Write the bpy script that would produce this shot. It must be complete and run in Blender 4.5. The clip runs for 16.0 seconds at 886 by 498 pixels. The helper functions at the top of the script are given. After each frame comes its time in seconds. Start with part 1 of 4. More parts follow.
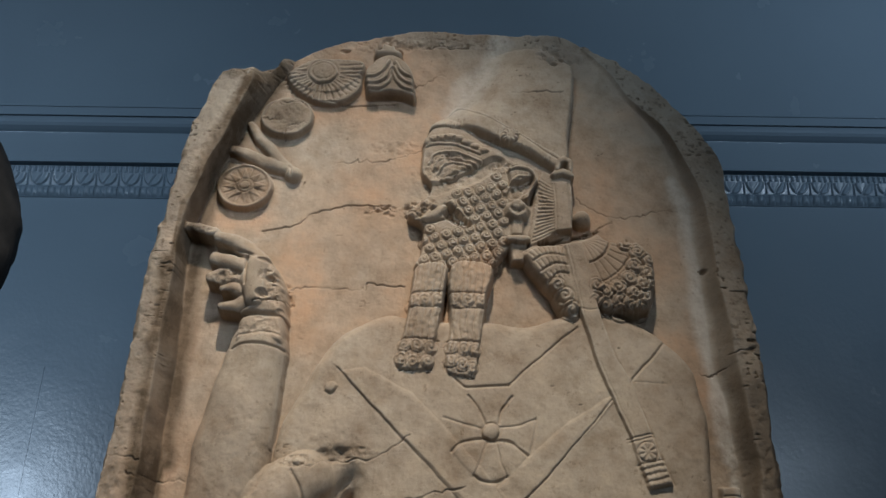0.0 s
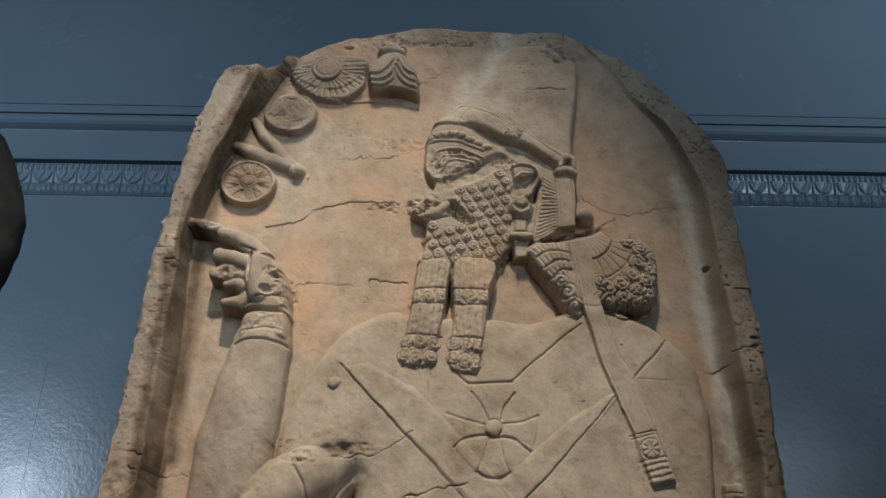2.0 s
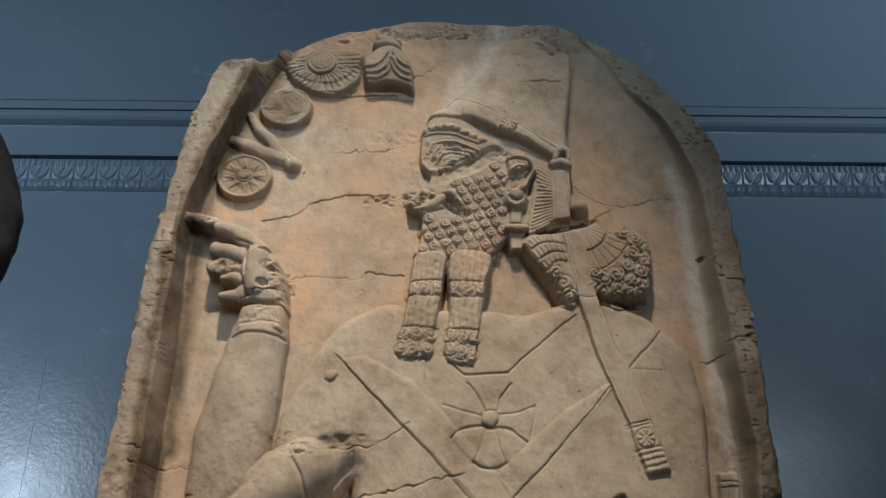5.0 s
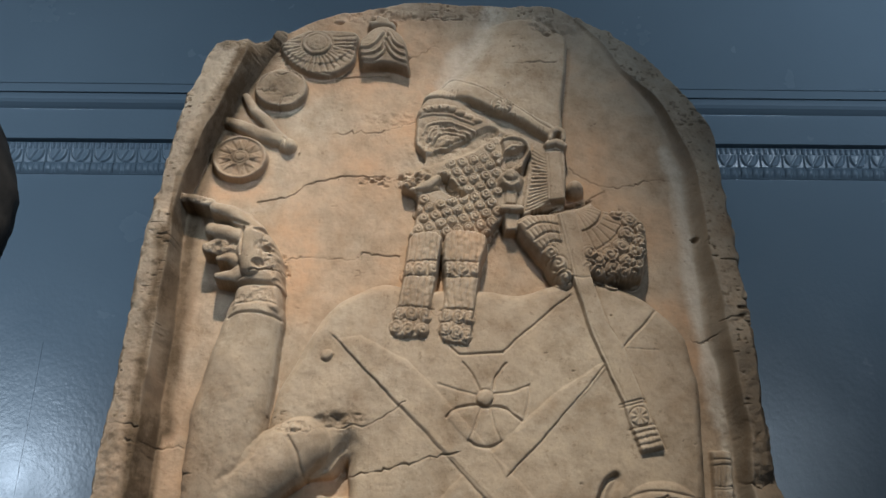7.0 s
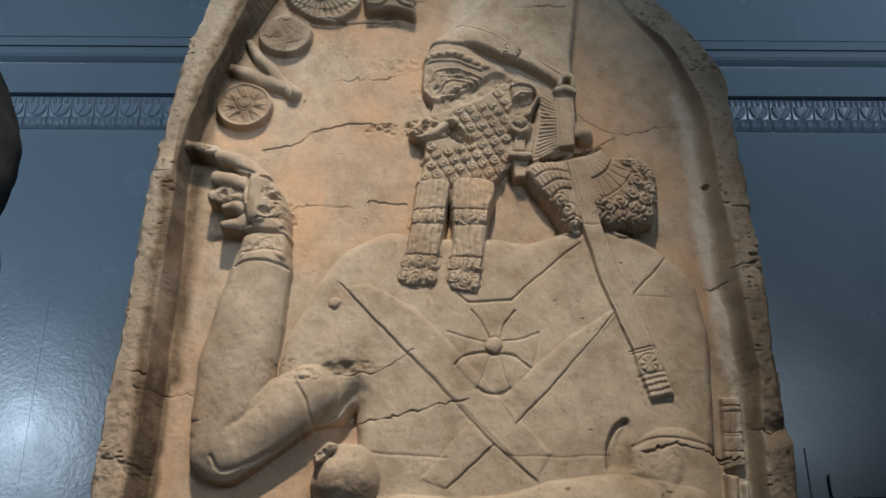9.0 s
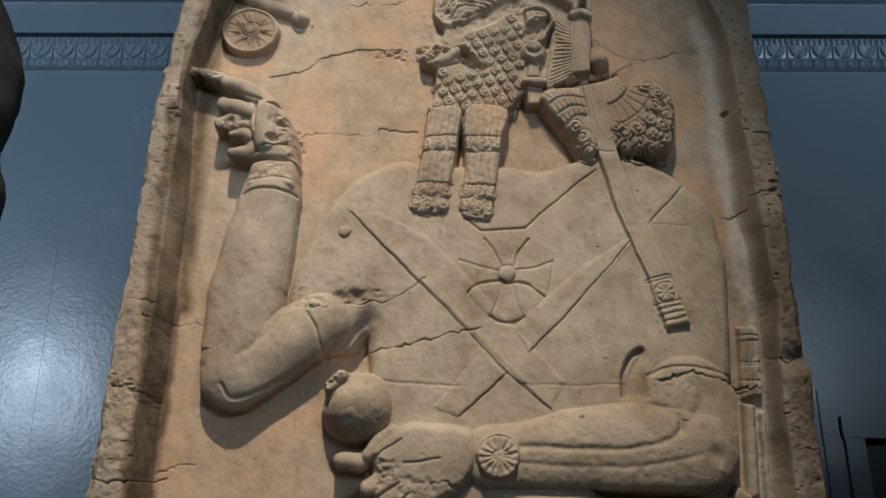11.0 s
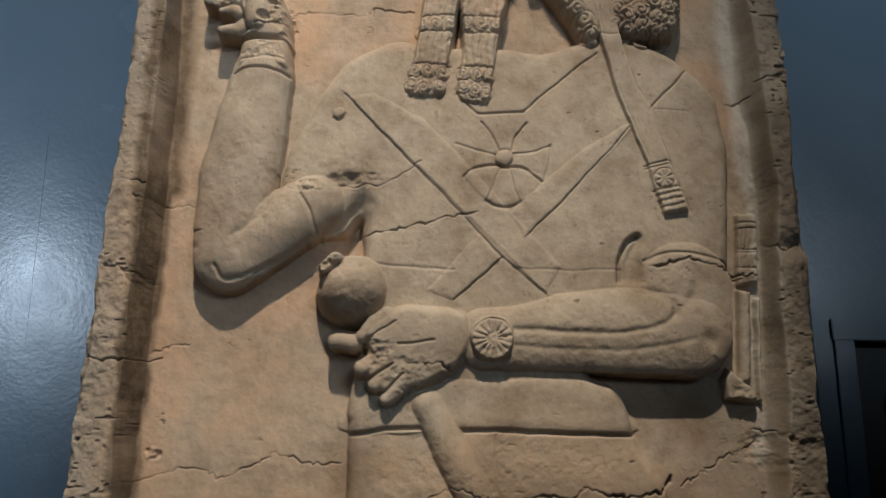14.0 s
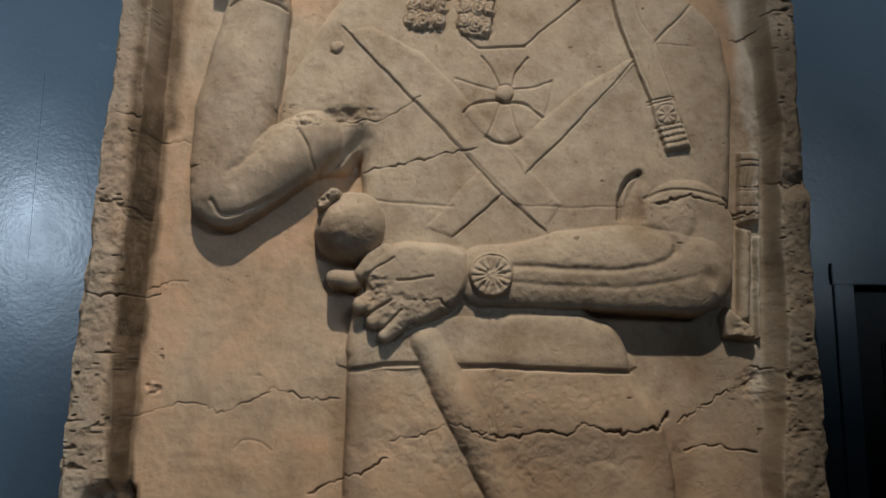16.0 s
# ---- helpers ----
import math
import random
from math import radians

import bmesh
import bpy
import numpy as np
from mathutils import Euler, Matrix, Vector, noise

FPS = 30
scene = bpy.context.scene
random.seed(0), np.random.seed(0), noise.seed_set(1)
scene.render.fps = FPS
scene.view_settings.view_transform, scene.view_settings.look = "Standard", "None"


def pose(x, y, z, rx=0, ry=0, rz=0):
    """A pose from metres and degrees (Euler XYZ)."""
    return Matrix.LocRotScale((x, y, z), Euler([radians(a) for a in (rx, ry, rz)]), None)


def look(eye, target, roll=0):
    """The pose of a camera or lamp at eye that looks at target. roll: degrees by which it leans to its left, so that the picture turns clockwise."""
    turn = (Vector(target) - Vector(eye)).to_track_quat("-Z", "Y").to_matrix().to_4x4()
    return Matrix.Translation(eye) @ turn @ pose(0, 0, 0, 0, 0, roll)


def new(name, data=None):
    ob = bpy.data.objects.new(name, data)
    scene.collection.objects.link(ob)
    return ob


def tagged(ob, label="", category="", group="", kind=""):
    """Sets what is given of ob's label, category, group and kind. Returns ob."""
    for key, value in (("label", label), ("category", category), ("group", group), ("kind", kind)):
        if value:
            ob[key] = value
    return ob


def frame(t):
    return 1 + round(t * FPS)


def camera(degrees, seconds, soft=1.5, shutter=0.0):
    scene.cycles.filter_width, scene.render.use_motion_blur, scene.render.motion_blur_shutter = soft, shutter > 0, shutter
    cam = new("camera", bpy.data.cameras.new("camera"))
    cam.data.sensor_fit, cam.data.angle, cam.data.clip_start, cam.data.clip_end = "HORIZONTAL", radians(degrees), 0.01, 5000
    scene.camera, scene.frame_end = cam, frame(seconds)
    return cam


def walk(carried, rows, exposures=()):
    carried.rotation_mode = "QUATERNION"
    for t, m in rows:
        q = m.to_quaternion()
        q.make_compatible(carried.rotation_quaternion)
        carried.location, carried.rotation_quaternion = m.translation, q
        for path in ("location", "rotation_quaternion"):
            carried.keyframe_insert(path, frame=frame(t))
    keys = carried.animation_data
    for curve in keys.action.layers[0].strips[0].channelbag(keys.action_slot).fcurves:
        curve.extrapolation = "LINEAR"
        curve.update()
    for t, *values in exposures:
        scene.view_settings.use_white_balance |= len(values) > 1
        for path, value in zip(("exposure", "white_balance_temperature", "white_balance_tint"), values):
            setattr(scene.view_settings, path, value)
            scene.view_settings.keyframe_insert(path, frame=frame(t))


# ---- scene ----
cam = camera(53.2, 16.0)
PATH = [
    (0, (0.432, -1.151, 1.699), (0.479, 0.645, 2.58), -0.0),
    (0.5, (0.434, -1.154, 1.698), (0.483, 0.642, 2.578), 0.0),
    (1, (0.434, -1.148, 1.697), (0.484, 0.65, 2.572), -0.1),
    (1.5, (0.432, -1.145, 1.695), (0.479, 0.653, 2.569), 0.1),
    (2, (0.43, -1.149, 1.694), (0.473, 0.646, 2.575), 0.2),
    (2.5, (0.432, -1.156, 1.694), (0.473, 0.64, 2.574), -0.1),
    (3, (0.431, -1.159, 1.693), (0.472, 0.637, 2.572), -0.2),
    (3.5, (0.43, -1.155, 1.694), (0.472, 0.641, 2.573), -0.1),
    (4, (0.433, -1.152, 1.693), (0.478, 0.647, 2.567), -0.2),
    (6.5, (0.435, -1.158, 1.684), (0.483, 0.65, 2.539), -0.3),
    (7, (0.436, -1.156, 1.682), (0.49, 0.66, 2.519), -0.4),
    (7.5, (0.434, -1.152, 1.68), (0.486, 0.672, 2.498), -0.4),
    (8, (0.431, -1.146, 1.676), (0.482, 0.687, 2.474), -0.3),
    (8.5, (0.431, -1.142, 1.674), (0.481, 0.701, 2.449), -0.4),
    (11, (0.427, -1.103, 1.648), (0.452, 0.787, 2.303), -0.3),
    (11.5, (0.431, -1.093, 1.641), (0.458, 0.808, 2.26), -0.2),
    (12, (0.431, -1.092, 1.637), (0.463, 0.819, 2.229), 0.0),
    (12.5, (0.425, -1.092, 1.633), (0.465, 0.827, 2.196), 0.2),
    (13, (0.426, -1.089, 1.627), (0.464, 0.839, 2.158), 0.2),
    (13.5, (0.428, -1.083, 1.62), (0.466, 0.852, 2.125), 0.1),
    (14, (0.427, -1.077, 1.616), (0.463, 0.867, 2.083), 0.2),
    (14.5, (0.429, -1.068, 1.615), (0.467, 0.885, 2.044), 0.3),
    (15, (0.426, -1.069, 1.611), (0.469, 0.889, 2.015), 0.3),
    (15.5, (0.424, -1.068, 1.606), (0.466, 0.895, 1.986), 0.3),
    (16, (0.429, -1.067, 1.604), (0.465, 0.901, 1.956), 0.4),
]
walk(cam, [(t, look(eye, target, roll)) for t, eye, target, roll in PATH],
     exposures=[(0.0, -0.22, 6280, 10), (1.5, -0.14, 6380, 10), (3.0, -0.07, 6460, 10), (4.0, -0.05, 6480, 10), (6.5, 0.04, 6500, 10), (8.5, 0.08, 6500, 10), (11, -0.04, 6500, 10), (13, -0.06, 6480, 10), (16, -0.18, 6540, 10)])

# ---------------------------------------------------------------- light
world = bpy.data.worlds.new("gallery_air")
scene.world = world
world.use_nodes = True
world.node_tree.nodes["Background"].inputs[0].default_value = (0.45, 0.6, 0.9, 1)
world.node_tree.nodes["Background"].inputs[1].default_value = 0.01


def lamp(name, kind, energy, colour, eye, target, size=0.05, size_y=0.0, cone=60, blend=0.6):
    data = bpy.data.lights.new(name, kind)
    data.energy, data.color = energy, colour
    if kind == "AREA":
        data.shape, data.size, data.size_y = "RECTANGLE", size, size_y
    else:
        data.shadow_soft_size, data.spot_size, data.spot_blend = size, radians(cone), blend
    ob = new(name, data)
    ob.matrix_world = look(eye, target)
    return ob


KEY = (0.38, -1.9, 4.52)
lamp("key_spotlight", "SPOT", 508, (1.0, 0.888, 0.752), KEY, (0.24, 0, 1.67), 0.045, cone=31, blend=1.0)
COOL = (0.66, 0.82, 1.0)
west = lamp("daylight_west", "AREA", 14, COOL, (-3.1, -4.1, 3.1), (-1.8, 1.3, 2.8), 0.42, 0.8)
west.data.spread = radians(66)
middle = lamp("daylight_middle", "AREA", 10, COOL, (1.9, -4.1, 3.1), (-1.6, 1.3, 2.8), 0.8, 1.2)
middle.data.spread = radians(48)
# added fill lamp without a known source: brightens the upper right of the wall
east = lamp("wall_fill_east", "AREA", 11.5, COOL, (3.5, -4.1, 3.4), (2.3, 1.3, 4.1), 0.8, 1.4)
east.data.spread = radians(44)

# ---------------------------------------------------------------- materials


def material(name):
    m = bpy.data.materials.new(name)
    m.use_nodes = True
    return m, m.node_tree.nodes, m.node_tree.links, m.node_tree.nodes["Principled BSDF"]


def noise_node(nodes, links, scale, detail=5, rough=0.6, vector=None):
    n = nodes.new("ShaderNodeTexNoise")
    n.inputs["Scale"].default_value, n.inputs["Detail"].default_value, n.inputs["Roughness"].default_value = scale, detail, rough
    if vector is None:
        vector = nodes.new("ShaderNodeTexCoord").outputs["Object"]
    links.new(vector, n.inputs["Vector"])
    return n.outputs["Fac"]


def ramp(nodes, links, fac, *stops):
    r = nodes.new("ShaderNodeValToRGB")
    while len(r.color_ramp.elements) < len(stops):
        r.color_ramp.elements.new(0.5)
    for e, (p, c) in zip(r.color_ramp.elements, stops):
        e.position, e.color = p, (*c, 1)
    links.new(fac, r.inputs["Fac"])
    return r.outputs["Color"]


def blend(nodes, links, fac, a, b, how="MIX"):
    m = nodes.new("ShaderNodeMix")
    m.data_type, m.blend_type = "RGBA", how
    for value, slot in ((fac, 0), (a, 6), (b, 7)):
        if isinstance(value, (int, float)):
            m.inputs[slot].default_value = value
        elif isinstance(value, tuple):
            m.inputs[slot].default_value = (*value, 1)
        else:
            links.new(value, m.inputs[slot])
    return m.outputs[2]


def bump(nodes, links, height, strength, distance, under=None):
    b = nodes.new("ShaderNodeBump")
    b.inputs["Strength"].default_value, b.inputs["Distance"].default_value = strength, distance
    links.new(height, b.inputs["Height"])
    if under is not None:
        links.new(under, b.inputs["Normal"])
    return b.outputs["Normal"]


def limestone():
    m, n, l, p = material("weathered_limestone")
    big = noise_node(n, l, 3.4, 5, 0.6)
    mid = noise_node(n, l, 24, 7, 0.7)
    fine = noise_node(n, l, 230, 4, 0.75)
    fleck = noise_node(n, l, 85, 4, 0.65)
    patch = noise_node(n, l, 9, 6, 0.68)
    col = ramp(n, l, big, (0.30, (0.325, 0.252, 0.182)), (0.5, (0.39, 0.318, 0.238)), (0.70, (0.45, 0.38, 0.292)))
    col = blend(n, l, 0.8, col, ramp(n, l, patch, (0.32, (0.70, 0.62, 0.54)), (0.5, (1, 1, 1)), (0.68, (1.18, 1.17, 1.14))), "MULTIPLY")
    col = blend(n, l, 0.78, col, ramp(n, l, mid, (0.28, (0.60, 0.56, 0.51)), (0.52, (1, 1, 1)), (0.75, (1.15, 1.13, 1.09))), "MULTIPLY")
    col = blend(n, l, 0.26, col, ramp(n, l, fine, (0.28, (0.42, 0.38, 0.34)), (0.47, (1, 1, 1)), (0.7, (1.14, 1.14, 1.12))), "MULTIPLY")
    col = blend(n, l, 0.42, col, ramp(n, l, fleck, (0.30, (0.34, 0.28, 0.22)), (0.38, (1, 1, 1))), "MULTIPLY")

    def tint(name, colour, colours, low, high, least=0.25):
        a = n.new("ShaderNodeAttribute")
        a.attribute_name = name
        mul = n.new("ShaderNodeMath")
        mul.operation = "MULTIPLY"
        l.new(a.outputs["Fac"], mul.inputs[0])
        l.new(ramp(n, l, mid, (low, (least, least, least)), (high, (1, 1, 1))), mul.inputs[1])
        return blend(n, l, mul.outputs[0], colours, colour)

    col = tint("warm", (0.52, 0.325, 0.195), col, 0.3, 0.6)
    col = tint("grey", (0.26, 0.238, 0.20), col, 0.3, 0.6)
    col = tint("pale", (0.62, 0.58, 0.50), col, 0.3, 0.6)
    col = tint("dirt_shade", (0.10, 0.07, 0.043), col, 0.3, 0.55, 0.5)
    l.new(col, p.inputs["Base Color"])
    p.inputs["Roughness"].default_value = 0.85
    p.inputs["Specular IOR Level"].default_value = 0.2
    nb = bump(n, l, mid, 0.4, 0.005)
    l.new(bump(n, l, fine, 0.28, 0.0018, nb), p.inputs["Normal"])
    return m


def wall_paint():
    m, n, l, p = material("blue_eggshell_paint")
    big = noise_node(n, l, 1.1, 3)
    l.new(ramp(n, l, big, (0.3, (0.168, 0.225, 0.272)), (0.7, (0.192, 0.255, 0.305))), p.inputs["Base Color"])
    peel = noise_node(n, l, 85, 3, 0.55)
    wave = noise_node(n, l, 9, 2)
    l.new(ramp(n, l, noise_node(n, l, 5, 4), (0.3, (0.21, 0.21, 0.21)), (0.7, (0.28, 0.28, 0.28))), p.inputs["Roughness"])
    nb = bump(n, l, wave, 0.05, 0.012)
    l.new(bump(n, l, peel, 0.14, 0.003, nb), p.inputs["Normal"])
    return m


def plain(name, a, b, scale, rough, relief=0.15, metal=0.0):
    m, n, l, p = material(name)
    f = noise_node(n, l, scale, 5)
    l.new(ramp(n, l, f, (0.3, a), (0.7, b)), p.inputs["Base Color"])
    p.inputs["Roughness"].default_value, p.inputs["Metallic"].default_value = rough, metal
    l.new(bump(n, l, f, relief, 0.004), p.inputs["Normal"])
    return m


STONE = limestone()
PAINT = wall_paint()
BASALT = plain("dark_basalt", (0.018, 0.016, 0.014), (0.045, 0.038, 0.032), 30, 0.8, 0.6)
PLASTER = plain("white_ceiling_plaster", (0.66, 0.66, 0.64), (0.72, 0.72, 0.70), 4, 0.8)
FLOORING = plain("worn_floor_stone", (0.11, 0.10, 0.09), (0.15, 0.14, 0.125), 6, 0.45)
PLINTH = plain("grey_painted_plinth", (0.30, 0.31, 0.32), (0.34, 0.35, 0.36), 8, 0.6, 0.05)
DOOR = plain("dark_brown_door_wood", (0.018, 0.014, 0.011), (0.035, 0.026, 0.02), 12, 0.45, 0.1)
BLACK = plain("black_lamp_metal", (0.02, 0.02, 0.02), (0.03, 0.03, 0.03), 20, 0.5, 0.05)

# ---------------------------------------------------------------- small builders


def part(name, bm, mat, parent=None, label=""):
    me = bpy.data.meshes.new(name)
    bm.to_mesh(me)
    bm.free()
    me.materials.append(mat)
    ob = new(name, me)
    if parent is not None:
        ob.parent = parent
    if label:
        ob["label"] = label
    return ob


def block(a, b, bevel=0.0, bm=None):
    own = bmesh.new()
    bmesh.ops.create_cube(own, size=1)
    for v in own.verts:
        v.co = Vector([(a[i] + b[i]) / 2 + v.co[i] * (b[i] - a[i]) for i in range(3)])
    if bevel:
        bmesh.ops.bevel(own, geom=own.edges[:], offset=bevel, segments=2, affect="EDGES")
    if bm is None:
        return own
    me = bpy.data.meshes.new("piece")
    own.to_mesh(me)
    own.free()
    bm.from_mesh(me)
    bpy.data.meshes.remove(me)
    return bm


def structure(name, bm, mat, label):
    return tagged(part(name, bm, mat), label, kind="structure")


# ---------------------------------------------------------------- the room
WALL = 1.357
DL, DR, DT = 1.6153, 2.475, 1.9469
structure("wall_north", block((-4.2, WALL, 0), (DL, WALL + 0.25, 6.2)), PAINT, "blue painted gallery wall with a soft sheen")
bm = block((DL, WALL, DT), (4.7, WALL + 0.25, 6.2))
block((DR, WALL, 0), (4.7, WALL + 0.25, DT), 0, bm)
structure("wall_north_east", bm, PAINT, "blue painted gallery wall above a doorway")
structure("wall_west", block((-4.45, -4.2, 0), (-4.2, WALL + 0.25, 6.2)), PAINT, "plain blue painted side wall")
structure("wall_east", block((4.7, -4.2, 0), (4.95, WALL + 0.25, 6.2)), PAINT, "plain blue painted side wall")
# the third opening is unseen, added to house the east fill lamp
WINDOWS = (-3.1, 1.9, 3.5)
bm = block((-4.45, -4.45, 0), (4.95, -4.2, 2.2))
block((-4.45, -4.45, 4.1), (4.95, -4.2, 6.2), 0, bm)
for a, b in ((-4.45, -3.7), (-2.5, 1.3), (2.5, 2.9), (4.1, 4.95)):
    block((a, -4.45, 2.2), (b, -4.2, 4.1), 0, bm)
structure("wall_south", bm, PAINT, "blue painted wall with three tall window openings")
structure("floor", block((-4.45, -4.45, -0.15), (4.95, WALL + 1.6, 0)), FLOORING, "worn grey stone gallery floor")
structure("ceiling", block((-4.45, -4.45, 6.2), (4.95, WALL + 1.6, 6.35)), PLASTER, "white plaster gallery ceiling")
bm = block((1.0, WALL + 1.35, 0), (3.3, WALL + 1.6, 6.2))
block((1.0, WALL + 0.25, 0), (1.2, WALL + 1.35, 6.2), 0, bm)
block((3.1, WALL + 0.25, 0), (3.3, WALL + 1.35, 6.2), 0, bm)
structure("wall_passage", bm, PAINT, "unlit wall of the passage behind the door")

# doorway: casing and a dark leaf
door = tagged(new("door_1"), "dark closed door in a blue painted casing", "door", kind="structure")
part("casing_side", block((DL - 0.055, WALL - 0.010, 0), (DL, WALL + 0.0, DT), 0.002), PAINT, door, "blue painted door casing")
part("casing_side", block((DR, WALL - 0.010, 0), (DR + 0.055, WALL, DT), 0.002), PAINT, door, "blue painted door casing")
part("casing_head", block((DL - 0.06, WALL - 0.013, DT), (DR + 0.06, WALL - 0.001, DT + 0.06), 0.002), PAINT, door, "blue painted door casing")
leaf = part("door_leaf", block((DL, WALL + 0.06, 0.005), (DR, WALL + 0.105, DT), 0.002), DOOR, door, "dark brown wooden door leaf")
for z0, z1 in ((0.2, 0.95), (1.1, 1.8)):
    for x0, x1 in ((DL + 0.1, (DL + DR) / 2 - 0.05), ((DL + DR) / 2 + 0.05, DR - 0.1)):
        part("door_panel", block((x0, WALL + 0.048, z0), (x1, WALL + 0.062, z1), 0.006), DOOR, leaf)

# slim painted strip beside the door and a painted hatch on the other side
structure("trim", block((1.5073 - 0.006, WALL - 0.005, 0), (1.5073 + 0.006, WALL + 0.002, 2.0833), 0.002), PAINT, "slim blue painted cable cover on the wall")
hatch = tagged(part("wall_hatch", block((-1.12, WALL - 0.0009, 1.9141), (-0.6688, WALL + 0.002, 1.9141 + 0.62), 0.0004), PAINT), "flush hatch painted over in wall blue", "hatch", kind="structure")


def profile(name, x0, x1, points, mat, label):
    """A horizontal moulding: (depth, height) points carried along the wall."""
    bm = bmesh.new()
    rows = [[bm.verts.new((x, WALL + 0.002 - d, z)) for d, z in points] for x in (x0, x1)]
    for a, b, c, e in zip(rows[0], rows[0][1:], rows[1][1:], rows[1]):
        bm.faces.new((a, e, c, b))
    for r in rows:
        bm.faces.new(r)
    bmesh.ops.recalc_face_normals(bm, faces=bm.faces)
    return structure(name, bm, mat, label)


RZ0, RZ1, RZ2 = 3.436, 3.3965, 3.353
profile("picture_rail", -4.2, 4.7, [(0, RZ2 - 0.006), (0.012, RZ2 - 0.002), (0.026, RZ2 + 0.005), (0.033, RZ2 + 0.014), (0.034, RZ2 + 0.024), (0.029, RZ1 - 0.005), (0.024, RZ1 - 0.001), (0.003, RZ1),
        (0.003, RZ1 + 0.0045), (0.024, RZ1 + 0.005), (0.022, RZ0 - 0.001), (0.003, RZ0), (0.003, RZ0 + 0.004), (0.018, RZ0 + 0.0045), (0.016, RZ0 + 0.014), (0, RZ0 + 0.016)], PAINT, "plain blue painted picture rail moulding")

# carved frieze: a backing with one ornament to each repeat
LZ0, LZ1, BZ1 = 3.2068, 3.1381, 3.098
frieze = profile("trim_frieze", -4.2, 4.7, [(0, BZ1 - 0.002), (0.008, BZ1), (0.008, LZ1), (0.010, LZ1 + 0.002), (0.020, LZ0 - 0.012), (0.020, LZ0 - 0.001), (0.004, LZ0), (0.004, LZ0 + 0.005), (0.036, LZ0 + 0.0055), (0.034, LZ0 + 0.011), (0, LZ0 + 0.013)], PAINT, "carved leaf and bead frieze painted wall blue")
PITCH = 0.0728


def sheet_mesh(name, nx, nz, width, height, depth):
    verts, faces = [], []
    for j in range(nz + 1):
        for i in range(nx + 1):
            verts.append((width * (i / nx - 0.5), -depth(i / nx, j / nz), height * j / nz))
    for j in range(nz):
        for i in range(nx):
            a = j * (nx + 1) + i
            faces.append((a, a + 1, a + nx + 2, a + nx + 1))
    me = bpy.data.meshes.new(name)
    me.from_pydata(verts, [], faces)
    me.materials.append(PAINT)
    for f in me.polygons:
        f.use_smooth = True
    return me


def leaf_depth(s, t):
    x, d = s - 0.5, 0.010 + 0.009 * t ** 1.4
    if t > 0.62:
        k = abs(math.cos(math.pi * 4 * s))
        d += (0.015 * k ** 0.7 - 0.005) * min(1, (t - 0.62) * 12) * min(1, (1.02 - t) * 14)
    else:
        w = 0.41 * math.sqrt(max(0.0, 1 - ((t - 0.62) / 0.62) ** 2)) + 0.02
        r = abs(x) / w
        if r < 1:
            d += 0.009 * math.sqrt(1 - r * r)
            if r > 0.74:
                d += 0.006
            d -= 0.008 * math.exp(-((x - 0.55 * (t - 0.3)) / 0.05) ** 2)
        else:
            d += 0.011 * max(0, 1 - abs(abs(x) - 0.5) / 0.09) - 0.003
    return d


leaf_mesh = sheet_mesh("leaf_ornament", 40, 34, PITCH, LZ0 - LZ1 - 0.004, leaf_depth)


def bead_depth(s, t):
    u = (s * 2) % 1.0
    r = 0.016 * math.sqrt(max(0, 1 - ((u - 0.34) / 0.34) ** 2)) if u < 0.68 else (0.014 if 0.72 < u < 0.82 or 0.87 < u < 0.97 else 0.004)
    return 0.008 + r * math.sqrt(max(0, 1 - (2 * t - 1) ** 2)) * 1.0


bead_mesh = sheet_mesh("bead_ornament", 40, 8, PITCH, LZ1 - BZ1 - 0.002, bead_depth)
for k in range(int(8.8 / PITCH)):
    x = -4.15 + (1.5244 + 4.15) % PITCH + k * PITCH
    for me, z in ((leaf_mesh, LZ1), (bead_mesh, BZ1)):
        ob = new("leaf_ornament" if me is leaf_mesh else "bead_ornament", me)
        ob.location = (x, WALL + 0.002, z + 0.001)
        ob.parent = frieze

# windows in the wall behind the camera, the last one added for the east fill, and the two spotlights
for n, x in enumerate(WINDOWS, 1):
    win = tagged(new("window_%d" % n), "tall white framed gallery window", "window", kind="structure")
    for a, b in (((-0.6, 2.2), (-0.54, 4.1)), ((0.54, 2.2), (0.6, 4.1)), ((-0.54, 2.2), (0.54, 2.26)), ((-0.54, 4.04), (0.54, 4.1)), ((-0.02, 2.26), (0.02, 4.04))):
        part("window_frame", block((x + a[0], -4.4, a[1]), (x + b[0], -4.34, b[1]), 0.004), PLASTER, win)


def spotlight(eye, target, label):
    thing = tagged(new("spotlight"), label, "spotlight")
    thing.location = eye
    turn = look((0, 0, 0), Vector(target) - Vector(eye)).to_3x3()
    bm = bmesh.new()
    rings = [(0.075, 0.02), (0.08, 0.06), (0.07, 0.16), (0.03, 0.20)]
    loops = []
    for r, h in rings:
        loops.append([bm.verts.new(turn @ Vector((r * math.cos(a), r * math.sin(a), h))) for a in np.linspace(0, 2 * math.pi, 20, endpoint=False)])
    for A, B in zip(loops, loops[1:]):
        for i in range(20):
            bm.faces.new((A[i], A[(i + 1) % 20], B[(i + 1) % 20], B[i]))
    bm.faces.new(loops[-1])
    part("housing", bm, BLACK, thing)
    back = turn @ Vector((0, 0, 0.14))
    part("stem", block((back.x - 0.012, back.y - 0.012, back.z), (back.x + 0.012, back.y + 0.012, 6.2 - eye[2]), 0.003), BLACK, thing)


spotlight(KEY, (0.46, 0, 2.0), "black ceiling spotlight aimed at the carved stela")

# ---------------------------------------------------------------- dark sculpture beside the stela


